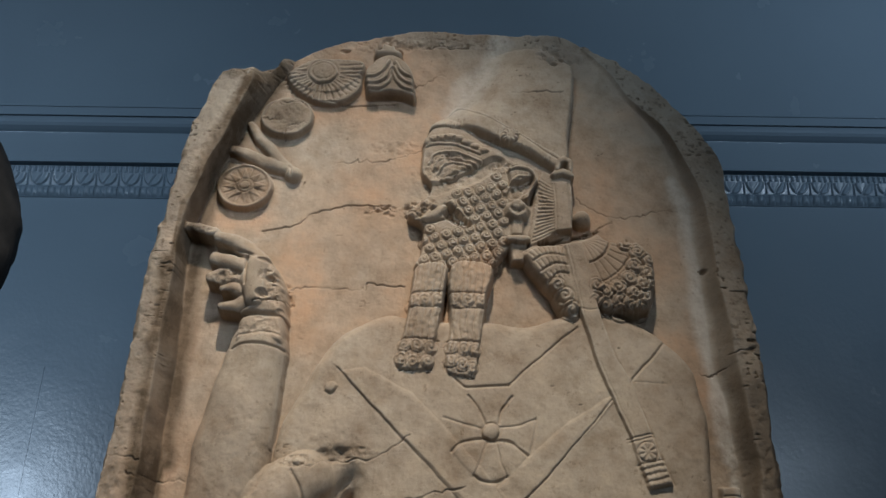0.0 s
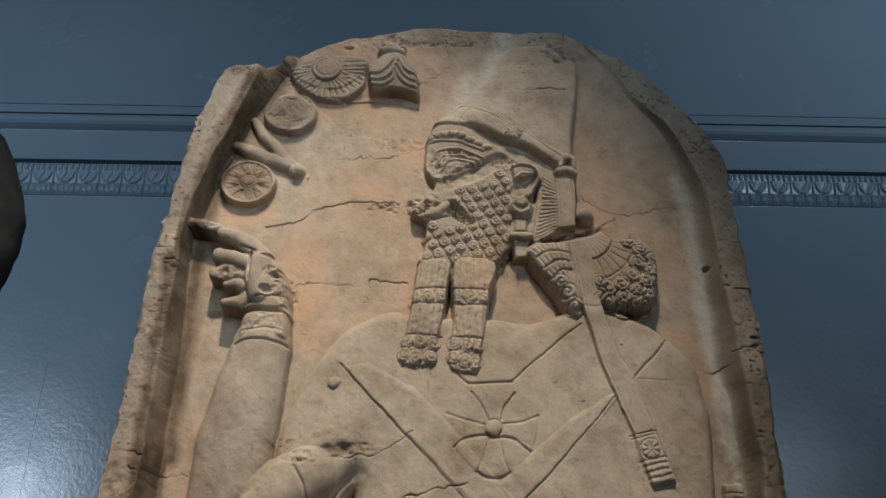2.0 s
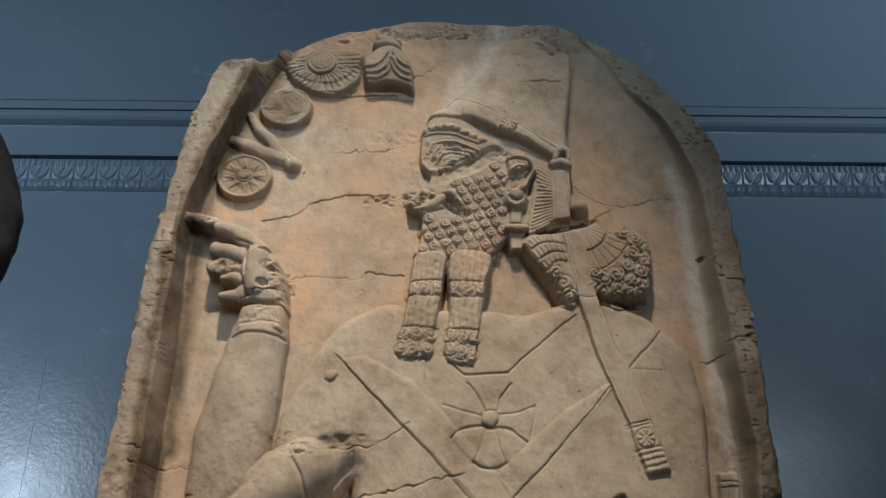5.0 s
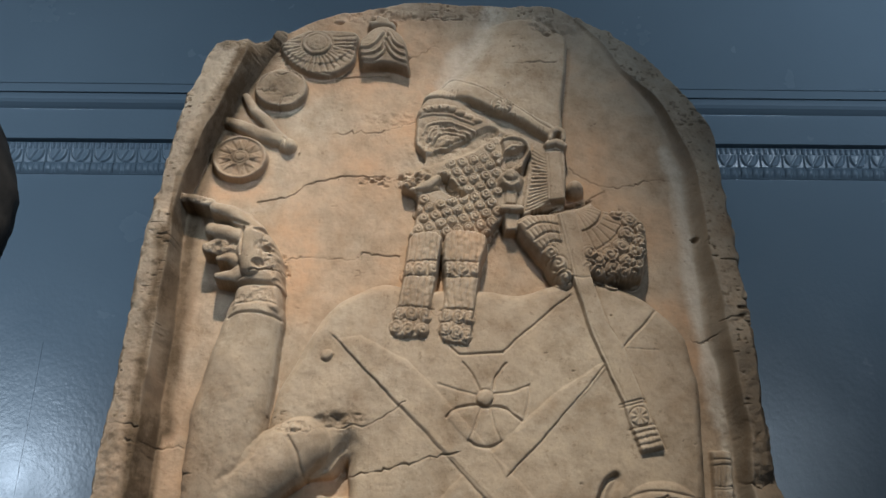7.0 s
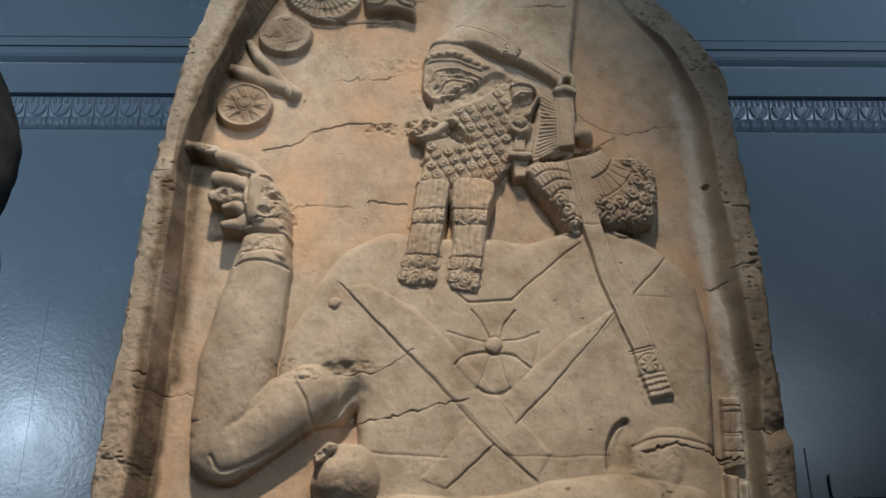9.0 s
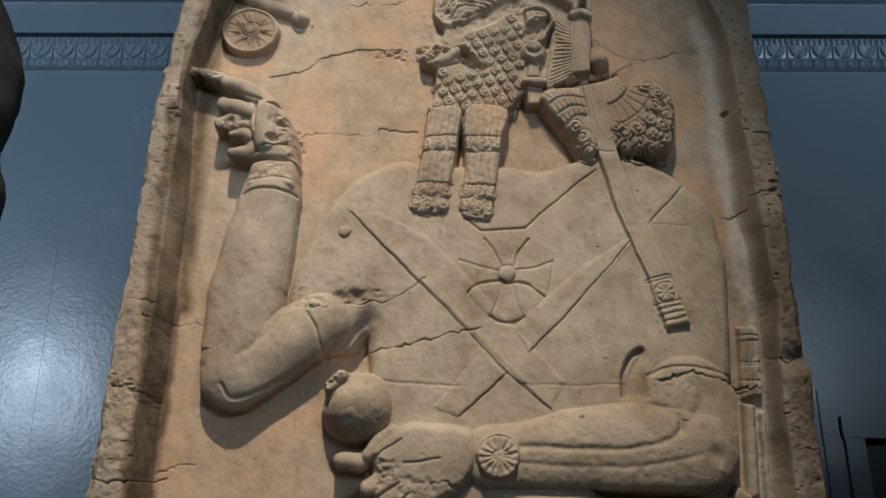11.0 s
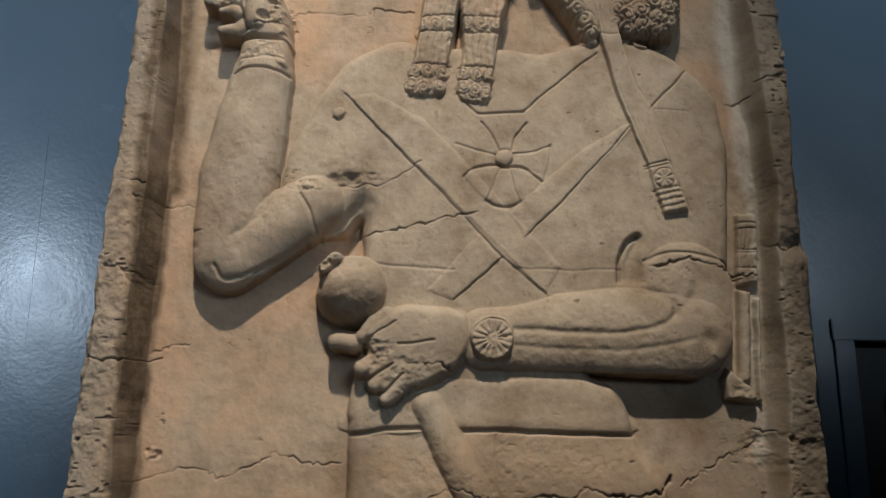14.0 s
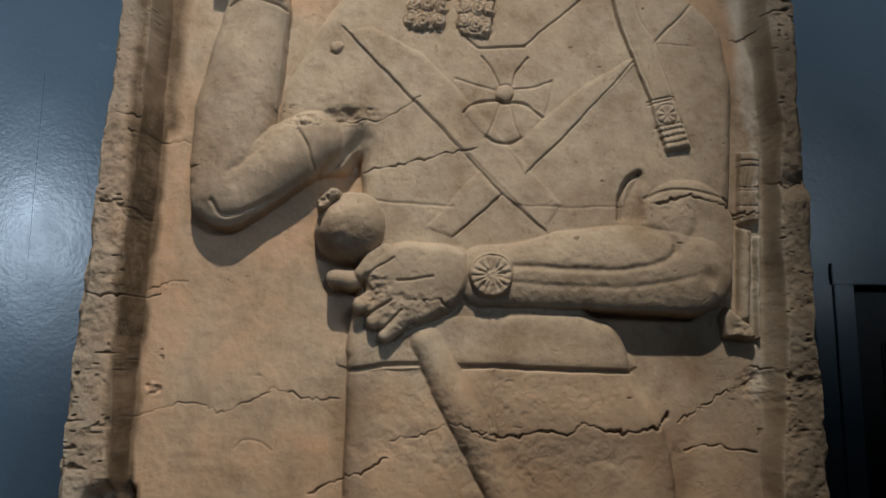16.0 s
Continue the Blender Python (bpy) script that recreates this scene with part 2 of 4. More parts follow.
def dark_sculpture():
    thing = tagged(new("stone_sculpture"), "dark weathered basalt sculpture on a tall plinth", "sculpture")
    heights = [0.9, 1.5, 2.0, 2.10, 2.15, 2.19, 2.215, 2.25, 2.30, 2.34, 2.40, 2.45, 2.49, 2.54, 2.58, 2.60]
    reach = [0.32, 0.32, 0.318, 0.320, 0.322, 0.312, 0.304, 0.316, 0.322, 0.322, 0.301, 0.28, 0.254, 0.20, 0.11, 0.02]
    bm = bmesh.new()
    loops = []
    for z in np.linspace(0.9, 2.6, 150):
        r = float(np.interp(z, heights, reach))
        ring = []
        for a in np.linspace(0, 2 * math.pi, 72, endpoint=False):
            d = Vector((math.cos(a), math.sin(a), z * 3))
            k = 1 + 0.02 * noise.noise(d * 2.5) + 0.018 * noise.noise(d * 7) + 0.008 * noise.noise(d * 19)
            ring.append(bm.verts.new((-0.508 + r * k * math.cos(a), 0.05 + 0.62 * r * k * math.sin(a), z)))
        loops.append(ring)
    for A, B in zip(loops, loops[1:]):
        for i in range(72):
            bm.faces.new((A[i], A[(i + 1) % 72], B[(i + 1) % 72], B[i]))
    bm.faces.new(loops[-1])
    bm.faces.new(loops[0][::-1])
    for f in bm.faces:
        f.smooth = True
    part("carved_body", bm, BASALT, thing)
    part("base", block((-0.85, -0.2, 0), (-0.16, 0.3, 0.9), 0.006), PLINTH, thing, "grey painted plinth")


dark_sculpture()

# ---------------------------------------------------------------- the stela
# Front surface drawn in millimetres over its face: across from X0, up from Z0.
X0, Z0, FIELD = 0.455, 1.5, 0.035
STEP = 1.0
TOP = 1170.0


def curve(points, closed=True, n=5):
    """Catmull-Rom through the points."""
    p = np.array(points, float)
    q = np.vstack([p[-1:], p, p[:2]]) if closed else np.vstack([2 * p[0] - p[1], p, 2 * p[-1] - p[-2]])
    out = []
    for i in range(1, len(q) - 2):
        a, b, c, e = q[i - 1:i + 3]
        for t in np.arange(n) / n:
            out.append(0.5 * (2 * b + (c - a) * t + (2 * a - 5 * b + 4 * c - e) * t * t + (3 * b - a - 3 * c + e) * t ** 3))
    if not closed:
        out.append(p[-1])
    return np.array(out)


TOPLINE = [(-362, 1014), (-355, 1044), (-340, 1071), (-326, 1077), (-307, 1078)] + [(-285, 1086), (-268, 1098)] + [(-252, 1119), (-212, 1143), (-148, 1175), (-91, 1187), (-34, 1186), (80, 1185), (176, 1182), (214, 1180), (251, 1164), (305, 1128), (349, 1090), (389, 1033), (420, 984), (437, 942), (447, 891), (455, 851), (457, 793)]
LEFT = [(-355, 1048), (-375, 994), (-386, 912), (-400, 797), (-409, 699), (-416, 537), (-425, 405)] + [(-440, 128), (-443, -1)]
RIGHT = [(439, 772), (441, 709), (441, 608), (443, 529), (442, 409)] + [(446, 366), (446, 265), (442, 196), (447, 129), (449, 3)]

vrow = np.concatenate([np.arange(-800, -10, 10.0), np.arange(-10, TOP + 1, STEP)])
srow = np.linspace(0, 1, 890)
top_u, top_v = np.array(TOPLINE, float).T
left_u, left_v = np.array(sorted(LEFT, key=lambda p: p[1]), float).T
right_u, right_v = np.array(sorted(RIGHT, key=lambda p: p[1]), float).T
KNEE = 560.0
true_v = np.where(vrow > KNEE, KNEE + (vrow - KNEE) * (left_v[-1] - KNEE) / (TOP - KNEE), vrow)
lu = np.interp(true_v, left_v, left_u)
true_v = np.where(vrow > KNEE, KNEE + (vrow - KNEE) * (right_v[-1] - KNEE) / (TOP - KNEE), vrow)
ru = np.interp(true_v, right_v, right_u)
rng = np.random.default_rng(7)


def lattice(u, v, scale, seed):
    """Smooth value noise, -1 to 1, of features about scale millimetres across."""
    g = np.random.default_rng(seed).uniform(-1, 1, (int(2200 / scale) + 4, int(1200 / scale) + 4))
    a, b = (v + 850) / scale, (u + 560) / scale
    i, j = np.floor(a).astype(int), np.floor(b).astype(int)
    fa, fb = a - i, b - j
    fa, fb = fa * fa * (3 - 2 * fa), fb * fb * (3 - 2 * fb)
    i, j = np.clip(i, 0, g.shape[0] - 2), np.clip(j, 0, g.shape[1] - 2)
    return (g[i, j] * (1 - fa) + g[i + 1, j] * fa) * (1 - fb) + (g[i, j + 1] * (1 - fa) + g[i + 1, j + 1] * fa) * fb


def fbm(u, v, scale, seed, octaves=3):
    return sum(lattice(u, v, scale / 2 ** k, seed + k) / 2 ** k for k in range(octaves))


lu, ru = lu - 5, ru + 6
U = lu[:, None] + srow[None, :] * (ru - lu)[:, None]
ztop = np.interp(U, top_u, top_v)
V = np.where(vrow[:, None] > KNEE, KNEE + (vrow[:, None] - KNEE) * (ztop - KNEE) / (TOP - KNEE), vrow[:, None] + 0 * U)
# worn, slightly wandering edges
UW = U + 1.0 * fbm(U, V, 22, 11, 3)
VW = V + 1.0 * fbm(U, V, 22, 31, 3)
H = np.zeros_like(U)
WARM, GREY, PALE, DIRT_SHADE, ROUGH = (np.zeros_like(U) for _ in range(5))


def window(points, pad):
    p = np.asarray(points, float)
    lo, hi = p.min(0) - pad, p.max(0) + pad
    inside = (U > lo[0]) & (U < hi[0]) & (V > lo[1]) & (V < hi[1])
    r, c = np.where(inside.any(1))[0], np.where(inside.any(0))[0]
    if len(r) == 0 or len(c) == 0:
        return None
    return slice(r[0], r[-1] + 1), slice(c[0], c[-1] + 1)


def to_line(points, w, closed):
    """Distance to a polyline inside a window; negative inside a closed one."""
    p = np.asarray(points, float)
    u, v = UW[w], VW[w]
    best = np.full(u.shape, 1e9)
    odd = np.zeros(u.shape, bool)
    for a, b in zip(p, np.roll(p, -1, 0)) if closed else zip(p, p[1:]):
        e = b - a
        k = np.clip(((u - a[0]) * e[0] + (v - a[1]) * e[1]) / max(1e-9, e @ e), 0, 1)
        best = np.minimum(best, (u - a[0] - k * e[0]) ** 2 + (v - a[1] - k * e[1]) ** 2)
        if closed and a[1] != b[1]:
            odd ^= ((a[1] > v) != (b[1] > v)) & (u < a[0] + (v - a[1]) / (b[1] - a[1]) * e[0])
    best = np.sqrt(best)
    return np.where(odd, -best, best) if closed else best


def rounded(x):
    x = np.clip(x, 0, 1)
    return np.sqrt(np.maximum(0, 1 - (1 - x) ** 2))


def lift(points, h, edge, add=False, bend=True, dome=0.0, width=60.0):
    """A raised shape, h high with an edge rounded over edge millimetres, and domed over width."""
    p = curve(points) if bend else np.array(points, float)
    w = window(p, edge)
    if w is None:
        return
    d = to_line(p, w, True)
    rise = h * rounded(-d / edge) + dome * rounded(-d / width) * (d < 0)
    H[w] = H[w] + rise if add else np.where(d < 0, np.maximum(H[w], rise), H[w])


def oval(c, ru_, rv_, n=24):
    return [(c[0] + ru_ * math.cos(t), c[1] + rv_ * math.sin(t)) for t in np.linspace(0, 2 * math.pi, n, endpoint=False)]


def cut(points, level, soft):
    """Takes the stone down to one level inside the shape, with walls soft millimetres wide."""
    p = curve(points)
    w = window(p, soft + 2)
    d = to_line(p, w, True)
    f = np.clip(0.5 - d / soft, 0, 1)
    H[w] = np.where(H[w] > level, H[w] + (level - H[w]) * f, H[w])


def strand(points, wide, height):
    """A raised lock with a sharp furrow on either side."""
    p = curve(points, False) if len(points) > 2 else np.array(points, float)
    w = window(p, wide * 2.5)
    d = to_line(p, w, False) / wide
    H[w] += height * np.exp(-d ** 2) - 0.5 * height * np.exp(-((d - 1.25) / 0.35) ** 2)


def slope(points, high, low):
    """A flat strip whose height runs evenly from its upper to its lower end."""
    p = np.array(points, float)
    w = window(p, 3)
    d = to_line(p, w, True)
    f = np.clip((VW[w] - p[:, 1].min()) / np.ptp(p[:, 1]), 0, 1)
    H[w] = np.where(d < 0, np.maximum(H[w], (low + (high - low) * f) * rounded(-d / 3)), H[w])


def sink(points, depth, soft):
    p = curve(points)
    w = window(p, soft * 3)
    if w is not None:
        d = to_line(p, w, True)
        H[w] -= depth / (1 + np.exp(np.clip(d / soft, -30, 30)))


def groove(points, wide, depth, bend=True):
    p = curve(points, False) if bend and len(points) > 2 else np.array(points, float)
    w = window(p, wide * 3)
    if w is not None:
        H[w] -= depth * np.exp(-(to_line(p, w, False) / wide) ** 2)


def ledge(points, height, fall):
    """A small step: sharp on the line's right-hand side, fading away on the other."""
    p = np.array(points, float)
    w = window(p, fall)
    if w is None:
        return
    d = to_line(p, w, False)
    a, b = p[0], p[-1]
    side = (UW[w] - a[0]) * (b[1] - a[1]) - (VW[w] - a[1]) * (b[0] - a[0])
    H[w] += np.where(side < 0, height * np.clip(1 - d / fall, 0, 1) ** 1.5 * np.clip(d / 1.5, 0, 1), 0)


def crack(points, wide=1.3, depth=4.0, seed=0, tint=0.8):
    p = curve(points, False, 8)
    g = np.random.default_rng(seed + 100)
    p = p + np.cumsum(g.normal(0, 0.5, p.shape), 0) * 0.5 + g.normal(0, 1.5, p.shape)
    w = window(p, wide * 5)
    if w is None:
        return
    d = to_line(p, w, False)
    k = np.clip(0.7 + 0.7 * lattice(U[w], V[w], 15, seed + 5), 0.3, 1.3)
    H[w] -= depth * k * np.exp(-(d / (wide * 0.62 * k + 0.4)) ** 2)
    # the colour along the crack darkens too: brown dirt and the shade within
    DIRT_SHADE[w] = np.maximum(DIRT_SHADE[w], tint * np.clip(k, 0, 1) * np.exp(-(d / (wide * 1.1)) ** 2))


def erode(c, ru_, rv_, depth, seed, grit=9):
    """A broken, crumbled patch."""
    w = window([(c[0] - ru_, c[1] - rv_), (c[0] + ru_, c[1] + rv_)], ru_ * 0.5)
    if w is None:
        return
    d = np.hypot((U[w] - c[0]) / ru_, (V[w] - c[1]) / rv_) + 0.3 * fbm(U[w], V[w], 25, seed, 3)
    mask = np.clip((1.05 - d) * 2.5, 0, 1)
    H[w] -= depth * mask * np.clip(0.35 + 0.9 * fbm(U[w], V[w], grit, seed + 7, 4), -0.3, 1.5)


def limb(points, radii, h):
    """A rounded limb along a line."""
    p = np.array(points, float)
    r = np.array(radii, float)
    w = window(p, r.max() + 2)
    if w is None:
        return
    u, v = UW[w], VW[w]
    out = np.zeros(u.shape)
    for a, b, ra, rb in zip(p, p[1:], r, r[1:]):
        e = b - a
        k = np.clip(((u - a[0]) * e[0] + (v - a[1]) * e[1]) / (e @ e), 0, 1)
        d = np.hypot(u - a[0] - k * e[0], v - a[1] - k * e[1])
        r_here = ra + (rb - ra) * k
        cap = np.minimum(h, r_here * 1.15)
        out = np.maximum(out, np.where(d < r_here, h - cap + cap * np.sqrt(np.maximum(0, 1 - (d / r_here) ** 2)), 0))
    H[w] = np.maximum(H[w], out)


def arm(points, radii, base, h):
    """A rounded limb that stands base high at its sides and h along its line."""
    p, r = np.array(points, float), np.array(radii, float)
    w = window(p, r.max() + 2)
    u, v = UW[w], VW[w]
    out = np.zeros(u.shape)
    for a, b, ra, rb in zip(p, p[1:], r, r[1:]):
        e = b - a
        k = np.clip(((u - a[0]) * e[0] + (v - a[1]) * e[1]) / (e @ e), 0, 1)
        d = np.hypot(u - a[0] - k * e[0], v - a[1] - k * e[1]) / (ra + (rb - ra) * k)
        out = np.maximum(out, np.where(d < 1, base + (h - base) * np.sqrt(np.maximum(0, 1 - d * d)), 0))
    H[w] = np.maximum(H[w], out)


def ball(c, ru, rv, h, add=False):
    w = window([(c[0] - ru, c[1] - rv), (c[0] + ru, c[1] + rv)], 3)
    if w is None:
        return
    d = np.hypot((UW[w] - c[0]) / ru, (VW[w] - c[1]) / rv)
    rise = h * np.sqrt(np.maximum(0, 1 - d ** 2))
    H[w] = H[w] + rise if add else np.maximum(H[w], rise)


def curl(c, r, a, turn=1.0, start=0.0):
    """A snail curl of hair on what lies under it."""
    w = window([(c[0] - r, c[1] - r), (c[0] + r, c[1] + r)], 2)
    if w is None:
        return
    x, y = UW[w] - c[0], VW[w] - c[1]
    d, t = np.hypot(x, y) / r, np.arctan2(y, x)
    body = np.maximum(0, 1 - d ** 4) ** 0.6
    coil = (d * 1.9 - turn * (t + start) / (2 * math.pi)) % 1.0
    H[w] += a * body * (1 - 0.6 * np.exp(-((coil - 0.5) / 0.2) ** 2) * (d > 0.14))
    H[w] -= a * 0.4 * np.exp(-((d - 1.0) / 0.1) ** 2)



def rosette(c, r, petals, a, rv=None):
    rv = rv or r
    w = window([(c[0] - r, c[1] - rv), (c[0] + r, c[1] + rv)], 3)
    x, y = (UW[w] - c[0]) / r, (VW[w] - c[1]) / rv
    d, t = np.hypot(x, y), np.arctan2(y, x)
    H[w] += a * np.where((d < 0.92) & (d > 0.2), np.abs(np.cos(t * petals / 2)) ** 0.7 * np.sin(np.clip(d, 0, 1) * math.pi * 0.9) ** 0.6, 0)
    H[w] += a * 0.8 * (d < 0.2) - a * 0.8 * np.exp(-((d - 0.97) / 0.05) ** 2)


def combed(points, angle, pitch, depth, sway=0.0):
    """Strands: grooves side by side across a shape."""
    p = curve(points)
    w = window(p, 2)
    d = to_line(p, w, True)
    a = radians(angle)
    across = -UW[w] * math.sin(a) + VW[w] * math.cos(a)
    along = UW[w] * math.cos(a) + VW[w] * math.sin(a)
    H[w] -= np.where(d < -1, depth * np.abs(np.sin(math.pi * (across + sway * np.sin(along / 7)) / pitch)) ** 8, 0)


def curls_in(points, pitch, a, skew=0.0, seed=1, row=0.86):
    p = np.array(points, float)
    lo, hi = p.min(0), p.max(0)
    g = np.random.default_rng(seed)
    j = 0
    v = lo[1] - max(0.0, -skew) * (hi[0] - lo[0])
    while v < hi[1] + max(0.0, skew) * (hi[0] - lo[0]):
        u = lo[0] + (j % 2) * pitch / 2
        while u < hi[0]:
            q = np.array((u, v - skew * (u - lo[0])))
            inside = False
            for (a0, b0), (a1, b1) in zip(p, np.roll(p, -1, 0)):
                if (b0 > q[1]) != (b1 > q[1]) and q[0] < a0 + (q[1] - b0) / (b1 - b0) * (a1 - a0):
                    inside = not inside
            if inside:
                curl(q + g.normal(0, 0.3, 2), pitch * 0.5, a * g.uniform(0.75, 1.1), 1, g.uniform(0, 6))
            u += pitch
        v += pitch * row
        j += 1


def blot(layer, c, ru, rv, strength, seed=3):
    w = window([(c[0] - ru, c[1] - rv), (c[0] + ru, c[1] + rv)], ru * 0.6)
    if w is None:
        return
    d = np.hypot((U[w] - c[0]) / ru, (V[w] - c[1]) / rv) + 0.35 * fbm(U[w], V[w], 60, seed)
    layer[w] = np.maximum(layer[w], strength * np.clip(1.25 - d, 0, 1))


def band(layer, points, wide, strength, seed=3):
    p = curve(points, False)
    w = window(p, wide * 2)
    d = to_line(p, w, False) / wide + 0.35 * fbm(U[w], V[w], 45, seed)
    layer[w] = np.maximum(layer[w], strength * np.clip(1.3 - d, 0, 1))


# borders, rising from the sunk field on either side
inner = curve([(-238, 1110), (-262, 1073), (-289, 1017), (-311, 968), (-336, 911), (-350, 861), (-363, 817), (-367, 774), (-368, 720), (-364, 633), (-366, 551), (-367, 474)] + [(-369, 399), (-373, 326), (-375, 254), (-378, 184), (-380, 116), (-382, 49), (-382, -4)], False, 4)
front = curve([(-292, 1052), (-314, 985), (-330, 933), (-347, 883), (-364, 835), (-369, 796), (-370, 761), (-374, 700), (-377, 616), (-379, 538), (-380, 463)] + [(-384, 387), (-388, 317), (-390, 248), (-393, 181), (-392, 115), (-390, 51), (-388, 0)], False, 4)
ein = np.interp(V, inner[::-1, 1], inner[::-1, 0])
eout = np.interp(V, front[::-1, 1], front[::-1, 0])
wob = 2.0 * fbm(U, V, 45, 71, 2)
ein_left, eout_left = ein, eout
k = np.clip((ein + wob - U) / np.maximum(ein - eout, 4), 0, 1)
H = np.maximum(H, 50 * k ** 0.85)
on_left = k > 0.98
bevel = (k > 0.03) & (k < 0.98)
inner = curve([(200, 1185), (267, 1118), (307, 1050), (346, 1000), (370, 940), (386, 880), (388, 814), (389, 724), (389, 635), (399, 552), (405, 472)] + [(407, 410), (404, 335), (400, 262), (396, 191), (383, 30)], False, 4)
front = curve([(212, 1160), (275, 1090), (316, 1041), (354, 1000), (380, 944), (402, 883), (406, 814), (407, 712), (412, 625), (415, 543), (420, 466)] + [(417, 400), (413, 328), (413, 257), (412, 188), (396, 30)], False, 4)
ein = np.interp(V, inner[::-1, 1], inner[::-1, 0])
eout = np.interp(V, front[::-1, 1], front[::-1, 0])
k = np.clip((U - ein + wob) / np.maximum(eout - ein, 8), 0, 1)
right_h = 4 + 13 * np.clip((1070 - V) / 70, 0, 1) + 22 * np.clip((880 - V) / 250, 0, 1)
H = np.maximum(H, right_h * (0.35 * k + 0.65 * k ** 2))
on_right = k > 0.98
# grey on the right slope: the cool side light it catches, put into colour
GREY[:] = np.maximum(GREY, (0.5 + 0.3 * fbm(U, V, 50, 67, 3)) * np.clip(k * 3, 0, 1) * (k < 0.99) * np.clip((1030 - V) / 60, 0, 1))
ROUGH[:] = np.clip(on_left * 1.0 + bevel * 1.0 + on_right * 0.9, 0, 1)
# left bevel darkened in colour: brown dirt together with the shade it lies in
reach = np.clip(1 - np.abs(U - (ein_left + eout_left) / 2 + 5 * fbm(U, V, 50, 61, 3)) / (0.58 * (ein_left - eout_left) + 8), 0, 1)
DIRT_SHADE[:] = np.clip(reach * 2.2, 0, 1) * np.clip(0.8 + 0.45 * fbm(U, V, 60, 65, 4), 0.2, 1.0)

brow = np.clip((ztop - V) / 55, 0, 1)
across = np.clip((U + 120) / 110, 0, 1) * np.clip((260 - U) / 60, 0, 1)
H = np.maximum(H, 11 * (1 - brow * brow * (3 - 2 * brow)) * across)
ROUGH[:] = np.maximum(ROUGH, 0.7 * (brow < 0.6) * across)
# symbols of the gods in the upper corner
disc = (-294, 878)
lift(oval(disc, 43, 38), 16, 3)
lift(oval(disc, 37, 33), -2.5, 2, True)
for i in range(8):
    t = i * math.pi / 4 + 0.05
    lift([(disc[0] + 13 * math.cos(t - 0.55), disc[1] + 12 * math.sin(t - 0.55)), (disc[0] + 13 * math.cos(t + 0.55), disc[1] + 12 * math.sin(t + 0.55)), (disc[0] + 34 * math.cos(t), disc[1] + 30 * math.sin(t))], 2.2, 2, True, False)
    groove([(disc[0] + 16 * math.cos(t + 0.39), disc[1] + 15 * math.sin(t + 0.39)), (disc[0] + 33 * math.cos(t + 0.39), disc[1] + 29 * math.sin(t + 0.39))], 1.5, 1.6)
ball(disc, 13, 12, 4, True)
groove(oval(disc, 13, 12), 1.3, 3)
groove(oval(disc, 8, 7.5), 1.1, 1.8)
moon = (-240, 1007)
lift(oval(moon, 42, 38), 16, 4)
groove([(-275, 1008), (-270, 1023), (-258, 1037), (-240, 1041), (-222, 1036), (-210, 1025)], 1.8, 4)
crack([(-278, 1003), (-251, 999), (-223, 992), (-197, 999)], 1, 3, 3)
crack([(-241, 967), (-238, 981), (-223, 989), (-210, 993)], 1.2, 3, 4)
lift([(-246, 1085), (-244, 1094), (-223, 1108), (-200, 1118), (-168, 1120), (-123, 1116), (-122, 1092), (-126, 1061), (-139, 1046), (-158, 1035), (-181, 1032), (-207, 1040), (-228, 1057), (-240, 1071)], 14, 4)
lift([(-243, 1089), (-227, 1105), (-205, 1120), (-168, 1120), (-125, 1114), (-126, 1086), (-142, 1068), (-164, 1055), (-187, 1053), (-212, 1060), (-231, 1072)], 3, 2.5, True)
wing = [(-187, 1091)][0]
for i in range(20):
    t = math.pi * (0.98 + i * 1.06 / 19)
    groove([(wing[0] + 27 * math.cos(t), wing[1] + 24 * math.sin(t)), (wing[0] + 44 * math.cos(t), wing[1] + 35 * math.sin(t))], 1.2, 2.4)
    groove([(wing[0] + 47 * math.cos(t), wing[1] + 38 * math.sin(t)), (wing[0] + 64 * math.cos(t), wing[1] + 52 * math.sin(t))], 1.3, 2.8)
for y in range(4):
    groove([(wing[0] + 27, wing[1] + 14 - 8 * y), (wing[0] + 62, wing[1] + 16 - 8.5 * y)], 1.3, 2.6)
    groove([(wing[0] - 27, wing[1] + 10 - 8 * y), (wing[0] - 50, wing[1] + 5 - 8.5 * y)], 1.2, 1.8)
lift(oval(wing, 24, 22), 3.5, 3, True)
groove(oval(wing, 24, 22), 1.3, 2.6)
groove(oval(wing, 17, 15), 1.1, 1.6)
lift([(-114, 1046), (-119, 1069), (-118, 1094), (-107, 1110), (-93, 1122), (-74, 1125), (-56, 1115), (-44, 1098), (-38, 1070), (-36, 1039), (-53, 1043), (-73, 1047), (-95, 1047)], 23, 6, dome=3, width=24)
for line in ([(-116, 1079), (-103, 1079), (-90, 1090), (-81, 1108)], [(-116, 1067), (-99, 1067), (-84, 1078), (-77, 1099)], [(-114, 1056), (-95, 1056), (-80, 1067), (-75, 1088)], [(-38, 1078), (-50, 1081), (-63, 1092), (-71, 1107)], [(-38, 1064), (-51, 1067), (-63, 1079), (-72, 1097)], [(-37, 1051), (-53, 1055), (-66, 1066), (-74, 1085)]):
    strand(line, 3.2, 4.2)
lift([(-104, 1127), (-103, 1146), (-90, 1153), (-81, 1148), (-69, 1149), (-60, 1137), (-63, 1123), (-84, 1127)], 20, 8)
ball([(-97, 1145)][0], 7, 9, -14, True)
ball([(-66, 1143)][0], 8, 9, -15, True)
ball([(-154, 1146)][0], 9, 4, -6, True)
